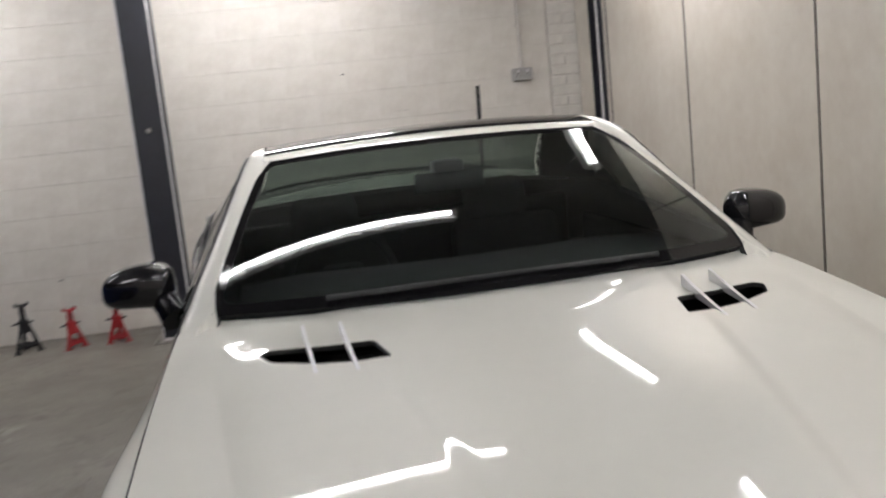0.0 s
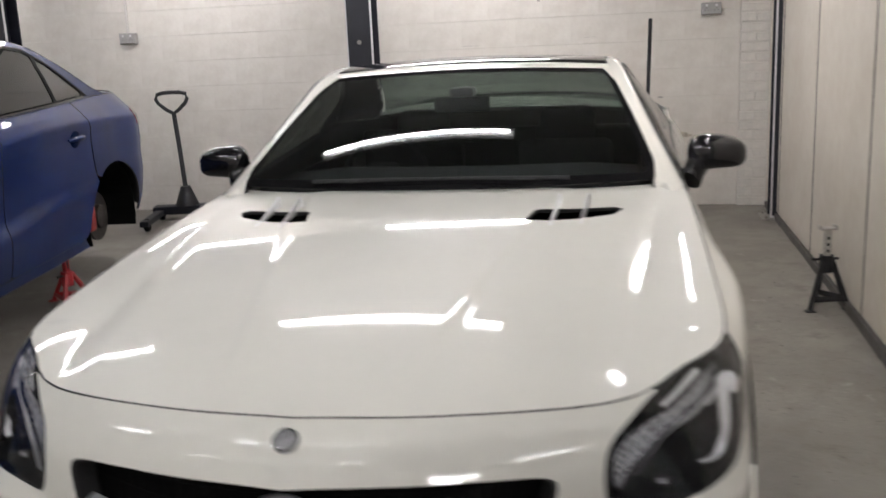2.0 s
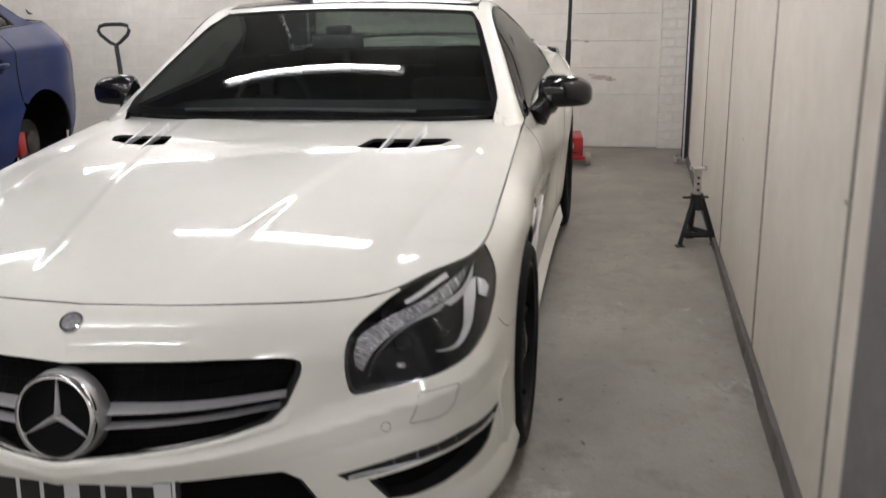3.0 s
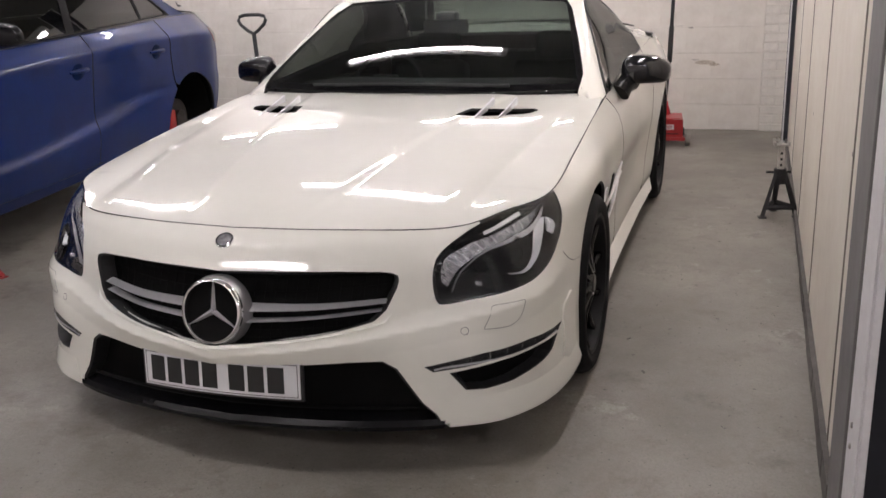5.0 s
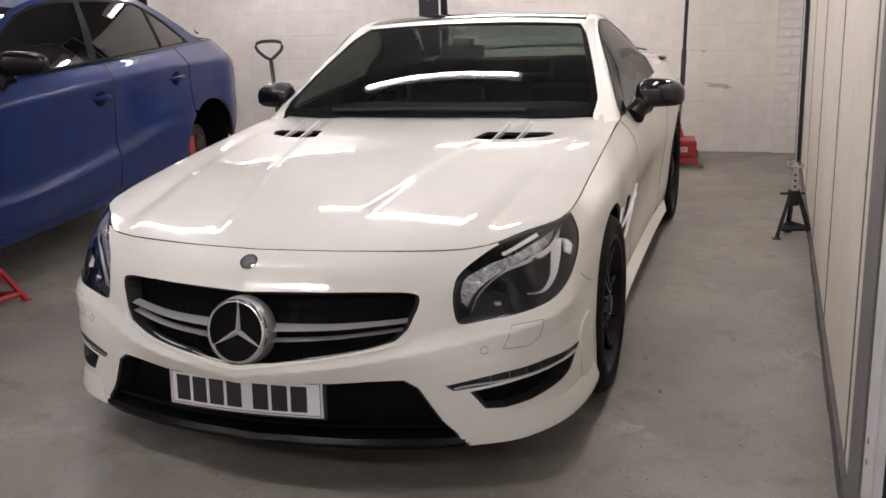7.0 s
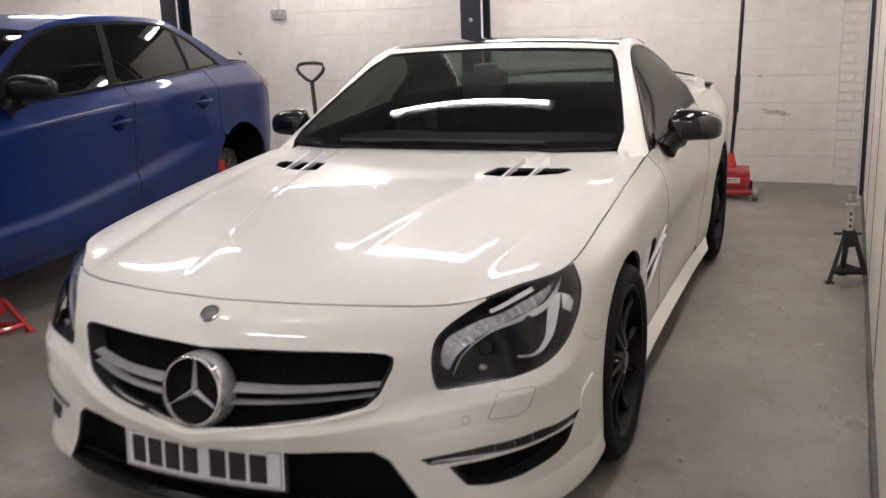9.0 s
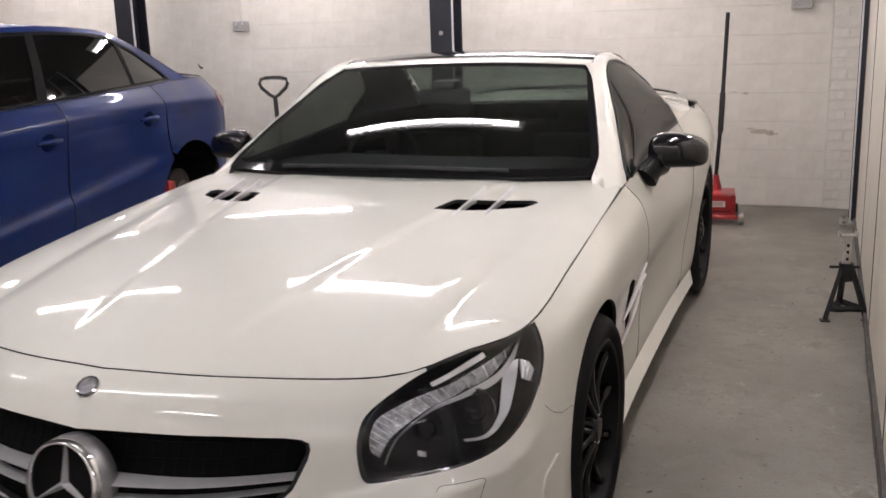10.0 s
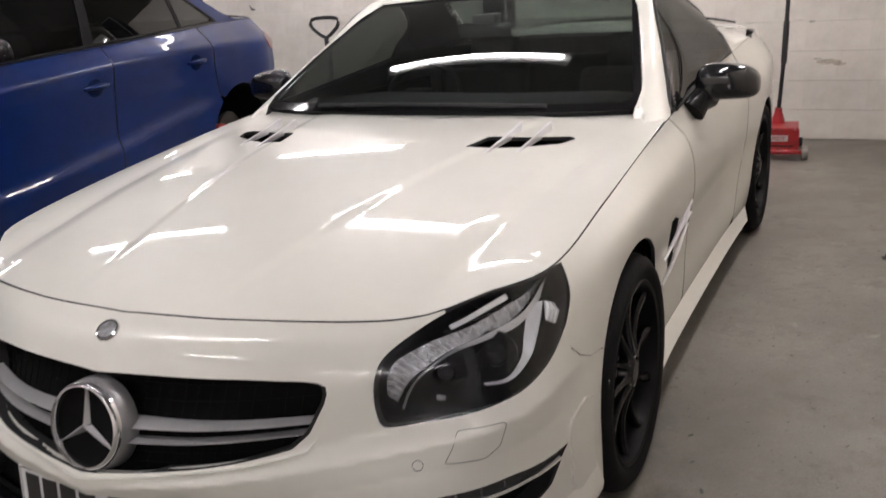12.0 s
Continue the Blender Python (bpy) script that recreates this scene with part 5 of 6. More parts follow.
    bmesh.ops.remove_doubles(bm, verts=bm.verts, dist=.0005)
    bmesh.ops.recalc_face_normals(bm, faces=bm.faces)
    part("caliper", bm, M["grey_trim"], root)
    return root


def under(child, parent, m):
    child.parent = parent
    child.matrix_basis = m
    return child


def build_mirror(car, sg, x, y, z, mat, size=(.098, .070, .070), foot=(.885, 2.06, .845), name="door_mirror"):
    root = empty(name, None, car)
    tagged(root, "glossy dark door mirror")
    bm = bmesh.new()
    nu, nv = 28, 16
    rows = []

    def pw(v, e):
        return math.copysign(abs(v) ** e, v)
    for j in range(nv + 1):
        ph = -math.pi / 2 + math.pi * j / nv
        row = []
        for i in range(nu):
            th = math.tau * i / nu
            px = size[0] * pw(math.cos(ph), .5) * pw(math.cos(th), .6)
            py = size[1] * pw(math.cos(ph), .6) * pw(math.sin(th), .75)
            pz = size[2] * pw(math.sin(ph), .75)
            if py > size[1] * .35:
                py = size[1] * .35
            pz *= 1 - .22 * (px / size[0])                    # lower towards the tip
            pz += .010 * (1 - (px / size[0]) ** 2) - (.008 if pz < 0 else 0) * (px / size[0])
            py += .02 * (px / size[0])
            row.append(bm.verts.new((sg * (x + px), y + py, z + pz)))
        rows.append(row)
    for r0, r1 in zip(rows, rows[1:]):
        for i in range(nu):
            bm.faces.new((r0[i], r0[(i + 1) % nu], r1[(i + 1) % nu], r1[i]))
    bmesh.ops.remove_doubles(bm, verts=bm.verts, dist=.0004)
    bmesh.ops.recalc_face_normals(bm, faces=bm.faces)
    part("shell", bm, M[mat], root, "glossy dark mirror shell", smooth=True, sharp=45)
    bm = bmesh.new()
    tube(bm, [(sg * foot[0], foot[1], foot[2]), (sg * (foot[0] + .02), foot[1] + .03, foot[2] + .035), (sg * (x - size[0] * .62), y, z - size[2] * .6)], [.042, .038, .044], 14, flat=1.2)
    part("stalk", bm, M["splitter_black"], root, smooth=True)
    bm = bmesh.new()
    box(bm, x - size[0] * .68, x + size[0] * .66, y + size[1] * .36 + .004, y + size[1] * .36 + .010, z - size[2] * .50, z + size[2] * .58, .004)
    for v in bm.verts:
        v.co.y += .02 * ((v.co.x - x) / size[0])
        v.co.x *= sg
    bmesh.ops.recalc_face_normals(bm, faces=bm.faces)
    part("mirror_glass", bm, M["chrome"], root)
    bm = bmesh.new()
    tube(bm, [(sg * (x - .02), y - size[1] * .93, z - .008), (sg * (x + .05), y - size[1] * .75, z - .012), (sg * (x + size[0] * .97), y - size[1] * .1, z - .014)], [.002, .0035, .003], 6)
    part("indicator", bm, M["reflector"], root)


def build_seat(car, x, y):
    root = empty("seat", None, car)
    for name, x0, x1, y0, y1, z0, z1, tilt in (("seat_cushion", -.24, .24, -.25, .28, .26, .42, 0), ("backrest", -.23, .23, .24, .38, .36, .92, 14), ("headrest", -.14, .14, .40, .49, .91, 1.10, 12)):
        bm = bmesh.new()
        m = Matrix.Translation((x, y, 0)) @ Matrix.Translation((0, .25, .38)) @ Matrix.Rotation(radians(-tilt), 4, "X") @ Matrix.Translation((0, -.25, -.38))
        box(bm, x0, x1, y0, y1, z0, z1, .045, m)
        part(name, bm, M["interior"], root, smooth=True, sharp=60)
    return root


def build_cabin(car):
    bm = bmesh.new()
    pts = [(1.66, .87), (1.85, .895), (2.10, .90), (2.30, .88), (2.36, .80), (2.30, .60)]
    rows = [[bm.verts.new((x, y + .10 * (x / .7) ** 2, z - (.02 if abs(x) > .6 else 0))) for y, z in pts] for x in (-.70, -.5, -.2, 0, .2, .5, .70)]
    for a, b in zip(rows, rows[1:]):
        for i in range(len(pts) - 1):
            bm.faces.new((a[i], a[i + 1], b[i + 1], b[i]))
    bmesh.ops.recalc_face_normals(bm, faces=bm.faces)
    ob = part("dashboard", bm, M["interior"], car, "black dashboard", smooth=True)
    md = ob.modifiers.new("thickness", "SOLIDIFY")
    md.thickness = .02
    part("cabin_floor", boxed(-.78, .78, 1.5, 3.6, .19, .24), M["interior"], car)
    part("centre_console", boxed(-.12, .12, 2.2, 3.2, .24, .52, .03), M["interior"], car)
    part("rear_bulkhead", boxed(-.74, .74, 3.42, 3.5, .24, .93, .02), M["interior"], car)
    for x in (-.82, .78):
        part("door_card", boxed(x, x + .04, 1.80, 3.35, .25, .84, .015), M["interior"], car)
    for sg in (1, -1):
        build_seat(car, .37 * sg, 2.72)
    bm = bmesh.new()
    m = Matrix.Translation((-.37, 2.42, .83)) @ Matrix.Rotation(radians(68), 4, "X")
    tube(bm, [m @ Vector((.18 * math.cos(math.tau * i / 28), .18 * math.sin(math.tau * i / 28), 0)) for i in range(28)], .014, 8, closed=True)
    part("steering_wheel", bm, M["interior"], car, "black steering wheel", smooth=True)
    part("steering_boss", boxed(-.44, -.30, 2.36, 2.42, .77, .89, .02), M["interior"], car)
    bm = bmesh.new()
    box(bm, -.115, .115, 2.27, 2.30, 1.10, 1.165, .012)
    part("rear_view_mirror", bm, M["gloss_black"], car, "black rear-view mirror", smooth=True)
    bm = bmesh.new()
    box(bm, -.05, .05, 2.27, 2.36, 1.16, 1.20, .012)
    part("sensor_pod", bm, M["black_plastic"], car, smooth=True)
    for sg in (-1, 1):
        bm = bmesh.new()
        tube(bm, [screen_at(-.60 * sg / 1.0 + (1.05 * sg) * i / 8, .035 + .02 * math.sin(i / 8 * math.pi)) + Vector((0, -.006, .007)) for i in range(9)], [.007, .006, .006, .005, .005, .005, .004, .004, .003], 6)
        part("wiper", bm, M["black_plastic"], car, smooth=True)
    part("cowl", boxed(-.66, .66, 1.62, 1.72, .825, .858, .01), M["black_plastic"], car)


for sg in (1, -1):
    build_headlight(coupe, sg)
build_front(coupe)
w0 = build_wheel()
under(w0, coupe, pose(.955, AXLE_F - .008, WHEEL_Z - .043))
for x, y, turn in ((-.955, AXLE_F - .008, 180), (.950, AXLE_R, 0), (-.950, AXLE_R, 180)):
    w1 = copy_thing(w0, pose(x, y, WHEEL_Z + floor_z(y), 23, 0, turn))
for sg in (1, -1):
    build_mirror(coupe, sg, .990, 2.16, .930, "carbon", (.110, .074, .064))
build_cabin(coupe)


# ---- blue saloon ----
SALOON_X, SALOON_Y, SALOON_TURN = -2.891, .143, 8.2


def flank_line(zs, xs, nose_z, tail_z):
    """One line of the saloon's flank: heights and half-widths over seven lengths, closed at nose and tail."""
    ys = (-.20, .42, 1.30, 2.20, 2.90, 3.64, 4.06)
    return [(0, -.47, nose_z), (.56, -.41, nose_z)] + [(x, y, z) for x, y, z in zip(xs, ys, zs)] + [(xs[-1] - .17, 4.30, tail_z), (0, 4.43, tail_z + .01)]


SALOON = Skin([
    flank_line((.32, .30, .270, .280, .290, .32, .36), (.80, .86, .850, .850, .855, .86, .85), .33, .38),
    flank_line((.41, .39, .350, .365, .385, .42, .46), (.83, .89, .878, .878, .880, .89, .88), .42, .48),
    flank_line((.53, .49, .455, .515, .590, .62, .63), (.85, .905, .897, .899, .900, .91, .90), .56, .63),
    flank_line((.64, .60, .545, .610, .685, .72, .74), (.85, .900, .878, .878, .886, .91, .90), .68, .75),
    flank_line((.76, .78, .780, .800, .830, .85, .86), (.83, .898, .893, .895, .900, .908, .905), .78, .87),
    flank_line((.85, .92, .965, .998, 1.012, 1.010, 1.00), (.78, .880, .905, .908, .906, .895, .885), .86, 1.00),
    flank_line((.90, .985, 1.065, 1.100, 1.122, 1.145, 1.145), (.69, .800, .842, .850, .835, .790, .760), .92, 1.14),
])
TOP_LINE = [Vector((y, z, 0)) for y, z in ((.85, 1.07), (1.1, 1.172), (1.346, 1.290), (1.55, 1.388), (1.80, 1.467), (2.17, 1.512), (2.6, 1.517), (3.04, 1.490), (3.27, 1.420), (3.51, 1.318), (3.74, 1.205), (3.88, 1.160))]


def station(y, w):
    """The saloon's station at length y on line w."""
    a, b = 1.2, 9.6
    for _ in range(24):
        m = (a + b) / 2
        if SALOON.at(m, w).y < y:
            a = m
        else:
            b = m
    return a


BELT = [SALOON.at(station(.5 + .05 * i, 6), 6) for i in range(79)]


def belt_at(y):
    k = min(max((y - .5) / .05, 0), 77.999)
    i = int(k)
    return BELT[i] + (BELT[i + 1] - BELT[i]) * (k - i)


def belt_z(y):
    return belt_at(y).z


def top_z(y):
    return along(TOP_LINE, min(max(y, .85), 3.88), 0).y


def glass_at(y, z):
    """The saloon's upper flank at length y and height z."""
    e = belt_at(y)
    k = min(max((z - e.z) / .40, -.2), 1.2)
    return Vector((e.x - .160 * k - .035 * max(k, 0) ** 2.5, y, z))


def build_saloon():
    root = tagged(empty("blue_saloon", pose(SALOON_X, SALOON_Y, 0, 0, 0, SALOON_TURN)), "metallic blue saloon raised on stands with a rear wheel removed", "car")
    paint = M["blue_paint"]
    black = M["black_plastic"]

    def arch(cy, cz, r):
        out = []
        for k in range(33):
            a = math.pi - math.pi * k / 32
            y, z = cy + r * math.cos(a), cz + r * math.sin(a)
            w = 3.0
            for _ in range(7):
                s = station(y, w)
                c0, d0 = 0.0, 6.0
                for _ in range(22):
                    m = (c0 + d0) / 2
                    if SALOON.at(s, m).z < z:
                        c0 = m
                    else:
                        d0 = m
                w = c0
            out.append((s, w))
        return out
    af, ar = arch(.42, .40, .355), arch(3.62, .350, .392)
    d0, d1, d2 = 3.55, 5.09, 6.40      # door joints, as stations

    for sg in (1, -1):
        def f(s, w):
            p = SALOON.at(min(max(s, 0), 10), min(max(w, 0), 6))
            # crisp shoulder line above the handles and a low crease over the sill
            ridge = .010 * max(0, 1 - abs(w - 5.0) / (.30 if w > 5 else .45)) + .0015 * max(0, 1 - abs(w - 2.0) / .7)
            return Vector(((p.x + ridge * step(1.5, 3, s) * (1 - .6 * step(8.2, 9, s))) * sg, p.y, p.z))

        raw = numeric(f, .02)

        def nn(s, w):
            return raw(s, w) * sg
        lat = lattice(0, 10, 150, 0, 6, 60)

        def up(s, a, b, n=6, lean=0.0):
            return [(s + lean * (k / n), a + (b - a) * k / n) for k in range(n + 1)]
        front = dense([(0, 5.99), (1, 5.99), (2, 5.99), (3, 5.99), (d0 - .02, 5.99)], 8, closed=False) + up(d0 - .006, 5.4, .55, 10)
        front += [(af[-1][0] + .1, .55)] + [p for p in af[::-1] if p[1] > .6] + [(af[0][0] - .05, .3)] + dense([(1.9, 0), (1, 0), (0, 0)], 8, closed=False)
        trimmed("front_wing", f, nn, front, [], lat, paint, root, thick=.012, lining_shade=black)
        door1 = dense([(d0, 5.99), (4.4, 5.99), (d1 - .012, 5.99)], 10, closed=False) + up(d1 - .006, 5.8, .62, 12) + dense([(d1 - .1, .55), (4.4, .55), (d0 + .06, .55)], 6, closed=False) + up(d0 + .006, .8, 5.6, 12)
        trimmed("front_door", f, nn, door1, [], lat, paint, root, thick=.012, lining_shade=black)
        rear_edge = [(d2 + .10, 5.99), (d2 + .12, 5.2), (d2 + .12, 4.4), (d2 + .14, 3.6), (d2 + .17, 2.9)]
        arch_front = [p for p in ar[:16] if .6 < p[1] < 2.6][::-1]
        door2 = dense([(d1 + .006, 5.99), (5.6, 5.99), (6.2, 5.99)] + rear_edge, 8, closed=False) + [(s - .02, w) for s, w in arch_front] + dense([(arch_front[-1][0] - .08, .55), (5.6, .55), (d1 + .08, .55)], 6, closed=False) + up(d1 + .006, .65, 5.8, 12)
        trimmed("rear_door", f, nn, door2, [], lat, paint, root, thick=.012, lining_shade=black)
        tail = [(7.93, 5.02), (8.12, 4.55), (8.5, 4.38), (9.3, 4.32), (9.3, 5.25), (8.6, 5.30), (8.1, 5.25)]
        quarter = dense([(d2 + .125, 5.99), (7.2, 5.99), (8, 5.99), (9, 5.99), (10, 5.99)], 10, closed=False) + dense([(10, 3), (10, 0), (9, 0), (8, 0), (ar[-1][0] + .05, .3)], 8, closed=False)
        quarter += [p for p in ar[::-1] if p[1] > .4 and not (p[0] < 7 and p[1] < 2.6)]
        quarter += [(s + .015, w) for s, w in dense(rear_edge, 6, closed=False)[::-1]][:-1]
        trimmed("rear_quarter", f, nn, quarter, [dense(tail, 5)], lat, paint, root, thick=.012, lining_shade=black)
        trimmed("tail_lamp", lambda s, w: f(s, w) + nn(s, w) * .004, nn, shrunk(dense(tail, 5), .985), [], lat, M["tail_red"], root, "red tail lamp", thick=.03)
        sill = dense([(af[-1][0] + .12, .52), (5, .52), (arch_front[-1][0] - .1, .52), (arch_front[-1][0] - .06, 0), (5, 0), (af[-1][0] + .08, 0)], 10)

        def sf(s, w):
            p = f(s, max(w, 0))
            k = 1 - max(w, 0) / .52
            return p + Vector((sg * .018 * k, 0, -.01 * k))
        trimmed("sill", sf, nn, sill, [], lat, paint, root, thick=.02, lining_shade=black)
        # upper flank: painted rail, black frame, three panes
        def gf(y, z):
            p = glass_at(y, z)
            return Vector((p.x * sg, p.y, p.z))

        gn = numeric(gf)
        fl = sg < 0
        rail_top = [(.88 + 2.98 * i / 44, max(top_z(.88 + 2.98 * i / 44) - .012, belt_z(.88 + 2.98 * i / 44) + .008)) for i in range(45)]
        belt = [(3.86 - 2.98 * i / 28, belt_z(3.86 - 2.98 * i / 28) + .002) for i in range(29)]
        lid = [(1.10, 1.095), (1.346, 1.228), (1.52, 1.325), (1.70, 1.408), (1.90, 1.455), (2.15, 1.476), (2.54, 1.480), (2.85, 1.470), (3.06, 1.447), (3.27, 1.360), (3.45, 1.250), (3.60, 1.155)]
        lid_z = lambda y: np.interp(y, [p[0] for p in lid], [p[1] for p in lid])
        dlo = lid + [(y, belt_z(y) + .010) for y in (3.55, 3.3, 3.0, 2.7, 2.4, 2.1, 1.8, 1.5, 1.2, 1.08)]
        dlo = dense(dlo, 2)
        glat = lattice(.85, 3.9, 48, 1.0, 1.54, 14)
        trimmed("roof_rail", gf, gn, rail_top + belt, [dlo], glat, paint, root, thick=.02, flip=fl, lining_shade=black)
        holes = []
        for front, front_lean, rear, rear_lean in ((1.165, 0, 2.150, .48), (2.235, .42, 3.10, .06), (3.136, .06, 3.525, 0)):
            lo_a, lo_b = front, rear
            hi_a, hi_b = front, rear
            for _ in range(12):
                hi_a = front + front_lean * (lid_z(hi_a) - 1.12)
                hi_b = rear + rear_lean * (lid_z(hi_b) - 1.12)
            n = 12
            up_ = [(hi_a + (hi_b - hi_a) * k / n, max(lid_z(hi_a + (hi_b - hi_a) * k / n) - .016, belt_z(hi_a + (hi_b - hi_a) * k / n) + .030)) for k in range(n + 1)]
            low = [(lo_a + (lo_b - lo_a) * k / n, belt_z(lo_a + (lo_b - lo_a) * k / n) + .022) for k in range(n + 1)]
            holes.append(dense(up_ + low[::-1], 2))
        trimmed("window_frame", lambda y, z: gf(y, z) - gn(y, z) * (-.003 if fl else .003), gn, shrunk(dlo, .998), holes, glat, M["frame_black"], root, "black window frame", thick=.02, flip=fl)
        for hl in holes:
            trimmed("side_window", lambda y, z: gf(y, z) - gn(y, z) * (-.007 if fl else .007), gn, shrunk(hl, 1.01), [], glat, M["glass_privacy"], root, "dark tinted side window", thick=.004, flip=fl)
        bm = bmesh.new()
        tube(bm, [gf(y, belt_z(y) + .008) + Vector((sg * .004, 0, 0)) for y in [1.12 + .1 * i for i in range(25)]], .005, 6)
        part("belt_trim", bm, M["gloss_black"], root, smooth=True)
        # handles, each on a proud dark blue disc that paints the scoop's shade
        for y, hz in ((2.113, .904), (3.10, .934)):
            w = 4.4
            for _ in range(6):
                w += (hz - SALOON.at(station(y, w), w).z) / .2
            c = f(station(y, w), w)
            hd = empty("door_handle", None, root)
            bm = bmesh.new()
            lathe(bm, [(0, .0035), (.046, .003), (.054, -.003), (.0, -.004)], 20, "x", (0, 0, 0))
            for v in bm.verts:
                v.co = Vector((c.x + sg * (v.co.x + .002 + .075 * v.co.z), c.y - .005 + v.co.y * 1.3, c.z + v.co.z * .95))
            bmesh.ops.recalc_face_normals(bm, faces=bm.faces)
            part("recess_shade", bm, M["blue_shade"], hd, smooth=True)
            bm = bmesh.new()
            tube(bm, [c + Vector((sg * .004, -.10, 0)), c + Vector((sg * .016, -.07, .002)), c + Vector((sg * .020, 0, .003)), c + Vector((sg * .018, .07, .004)), c + Vector((sg * .004, .10, .004))], [.008, .012, .013, .013, .008], 10, flat=1.0)
            part("grip", bm, paint, hd, smooth=True)
        for cy, cz in ((.42, .40), (3.635, .385)):
            bm = bmesh.new()
            n = 20
            rings = [[bm.verts.new((xx * sg, cy + r * math.cos(math.pi * (1.1 - 1.2 * i / n)), cz + r * math.sin(math.pi * (1.1 - 1.2 * i / n)))) for i in range(n + 1)] for xx, r in ((.850, .372), (.46, .372), (.44, .02))]
            for ra, rb in zip(rings, rings[1:]):
                for i in range(n):
                    bm.faces.new((ra[i], ra[i + 1], rb[i + 1], rb[i]))
            ob = part("wheel_house", bm, M["mesh_black"], root)
            md = ob.modifiers.new("thickness", "SOLIDIFY")
            md.thickness = .004

    def over(a, y):
        z = top_z(y)
        e = glass_at(y, z - .012)
        return Vector((e.x * a, y - .10 * (1 - a * a) * step(1.9, 1.1, y), z - .010 + .034 * (1 - a * a)))
    on = numeric(over)

    def strip(y0, y1, n=10):
        return dense([(-1, y0), (1, y0), (1, y1), (-1, y1)], n)
    trimmed("windscreen", over, on, strip(.90, 1.72), [], lattice(-1, 1, 16, .9, 1.75, 10), M["glass_privacy"], root, thick=.004)
    trimmed("roof", over, on, strip(1.725, 3.16), [], lattice(-1, 1, 20, 1.7, 3.2, 18), paint, root, thick=.02, lining_shade=black)
    trimmed("rear_window", over, on, strip(3.165, 3.86), [], lattice(-1, 1, 16, 3.1, 3.9, 10), M["glass_privacy"], root, thick=.004)

    def deck(a, y):
        e = belt_at(y)
        return Vector((e.x * a, y, e.z + .004 + .020 * (1 - a * a)))
    trimmed("boot_lid", deck, numeric(deck), strip(3.84, 4.37), [], lattice(-1, 1, 20, 3.8, 4.4, 12), paint, root, thick=.02, lining_shade=black)
    bm = bmesh.new()
    tube(bm, [deck(.97 * (-1 + .1 * i), 4.20 + .10 * (1 - (-1 + .1 * i) ** 2)) + Vector((0, .0, .005 + .012 * (1 - abs(-1 + .1 * i) ** 4))) for i in range(21)], [.007 + .010 * (1 - abs(-1 + .1 * i) ** 6) for i in range(21)], 8, flat=.5)
    part("boot_spoiler", bm, M["gloss_black"], root, "black boot lip", smooth=True)

    def bonnet(a, y):
        k = min(max((y + .40) / 1.32, 0), 1)
        hw = .52 + .30 * math.sin(k * math.pi / 2)
        return Vector((hw * a, y + .14 * a * a * (1 - k) ** 2 - .04 * (1 - a * a), .925 + .145 * k ** .8 + .03 * (1 - a * a)))
    trimmed("bonnet", bonnet, numeric(bonnet), strip(-.38, .90), [], lattice(-1, 1, 20, -.4, 1, 18), paint, root, thick=.015, lining_shade=black)
    part("underbody", boxed(-.44, .44, .1, 4.1, .29, .35, .02), black, root)
    part("cabin_floor", boxed(-.78, .78, .95, 3.15, .32, .38, .02), black, root)
    for x in (-.38, .38):
        for y in (1.80, 2.65):
            build_seat(root, x, y - .25).location.z = .11
    part("dashboard", boxed(-.70, .70, .95, 1.35, .80, 1.03, .05), M["interior"], root)
    bm = bmesh.new()
    box(bm, -.012, .012, -.06, .05, 1.500, 1.545, .008, Matrix.Translation((0, 2.98, 0)))
    part("roof_aerial", bm, paint, root, smooth=True)
    build_mirror(root, 1, .985, 1.305, 1.155, "splitter_black", (.115, .075, .062), (.85, 1.25, 1.06))
    build_mirror(root, -1, .985, 1.305, 1.155, "splitter_black", (.115, .075, .062), (.85, 1.25, 1.06))
    # bare rear hub: disc, bell and red caliper
    for sg in (1, -1):
        hub = empty("rear_hub", pose(.70 * sg, 3.745, .375, 0, 0, 0 if sg > 0 else 180), root)
        for name, prof, mat in (("brake_disc", [(.055, 0), (.155, 0), (.155, -.022), (.055, -.022)], "brake_disc"), ("disc_bell", [(.0, .035), (.06, .035), (.075, .028), (.078, 0), (.05, -.01)], "brake_disc")):
            bm = bmesh.new()
            lathe(bm, prof, 40, "x", closed=name == "brake_disc")
            part(name, bm, M[mat], hub, smooth=True, sharp=40)
        bm = bmesh.new()
        box(bm, -.05, .035, -.20, -.10, -.07, .09, .012)
        part("caliper", bm, M["red_caliper"], hub, "red brake caliper", smooth=True)
        part("axle_arm", boxed(-.25, -.03, -.03, .03, -.03, .03, .01), M["black_steel"], hub)
    for sg in (1, -1):
        w = build_wheel("front_wheel", .325, .24, .225)
        under(w, root, pose(.87 * sg, .42, .33, 10, 0, 0 if sg > 0 else 180))
    return root


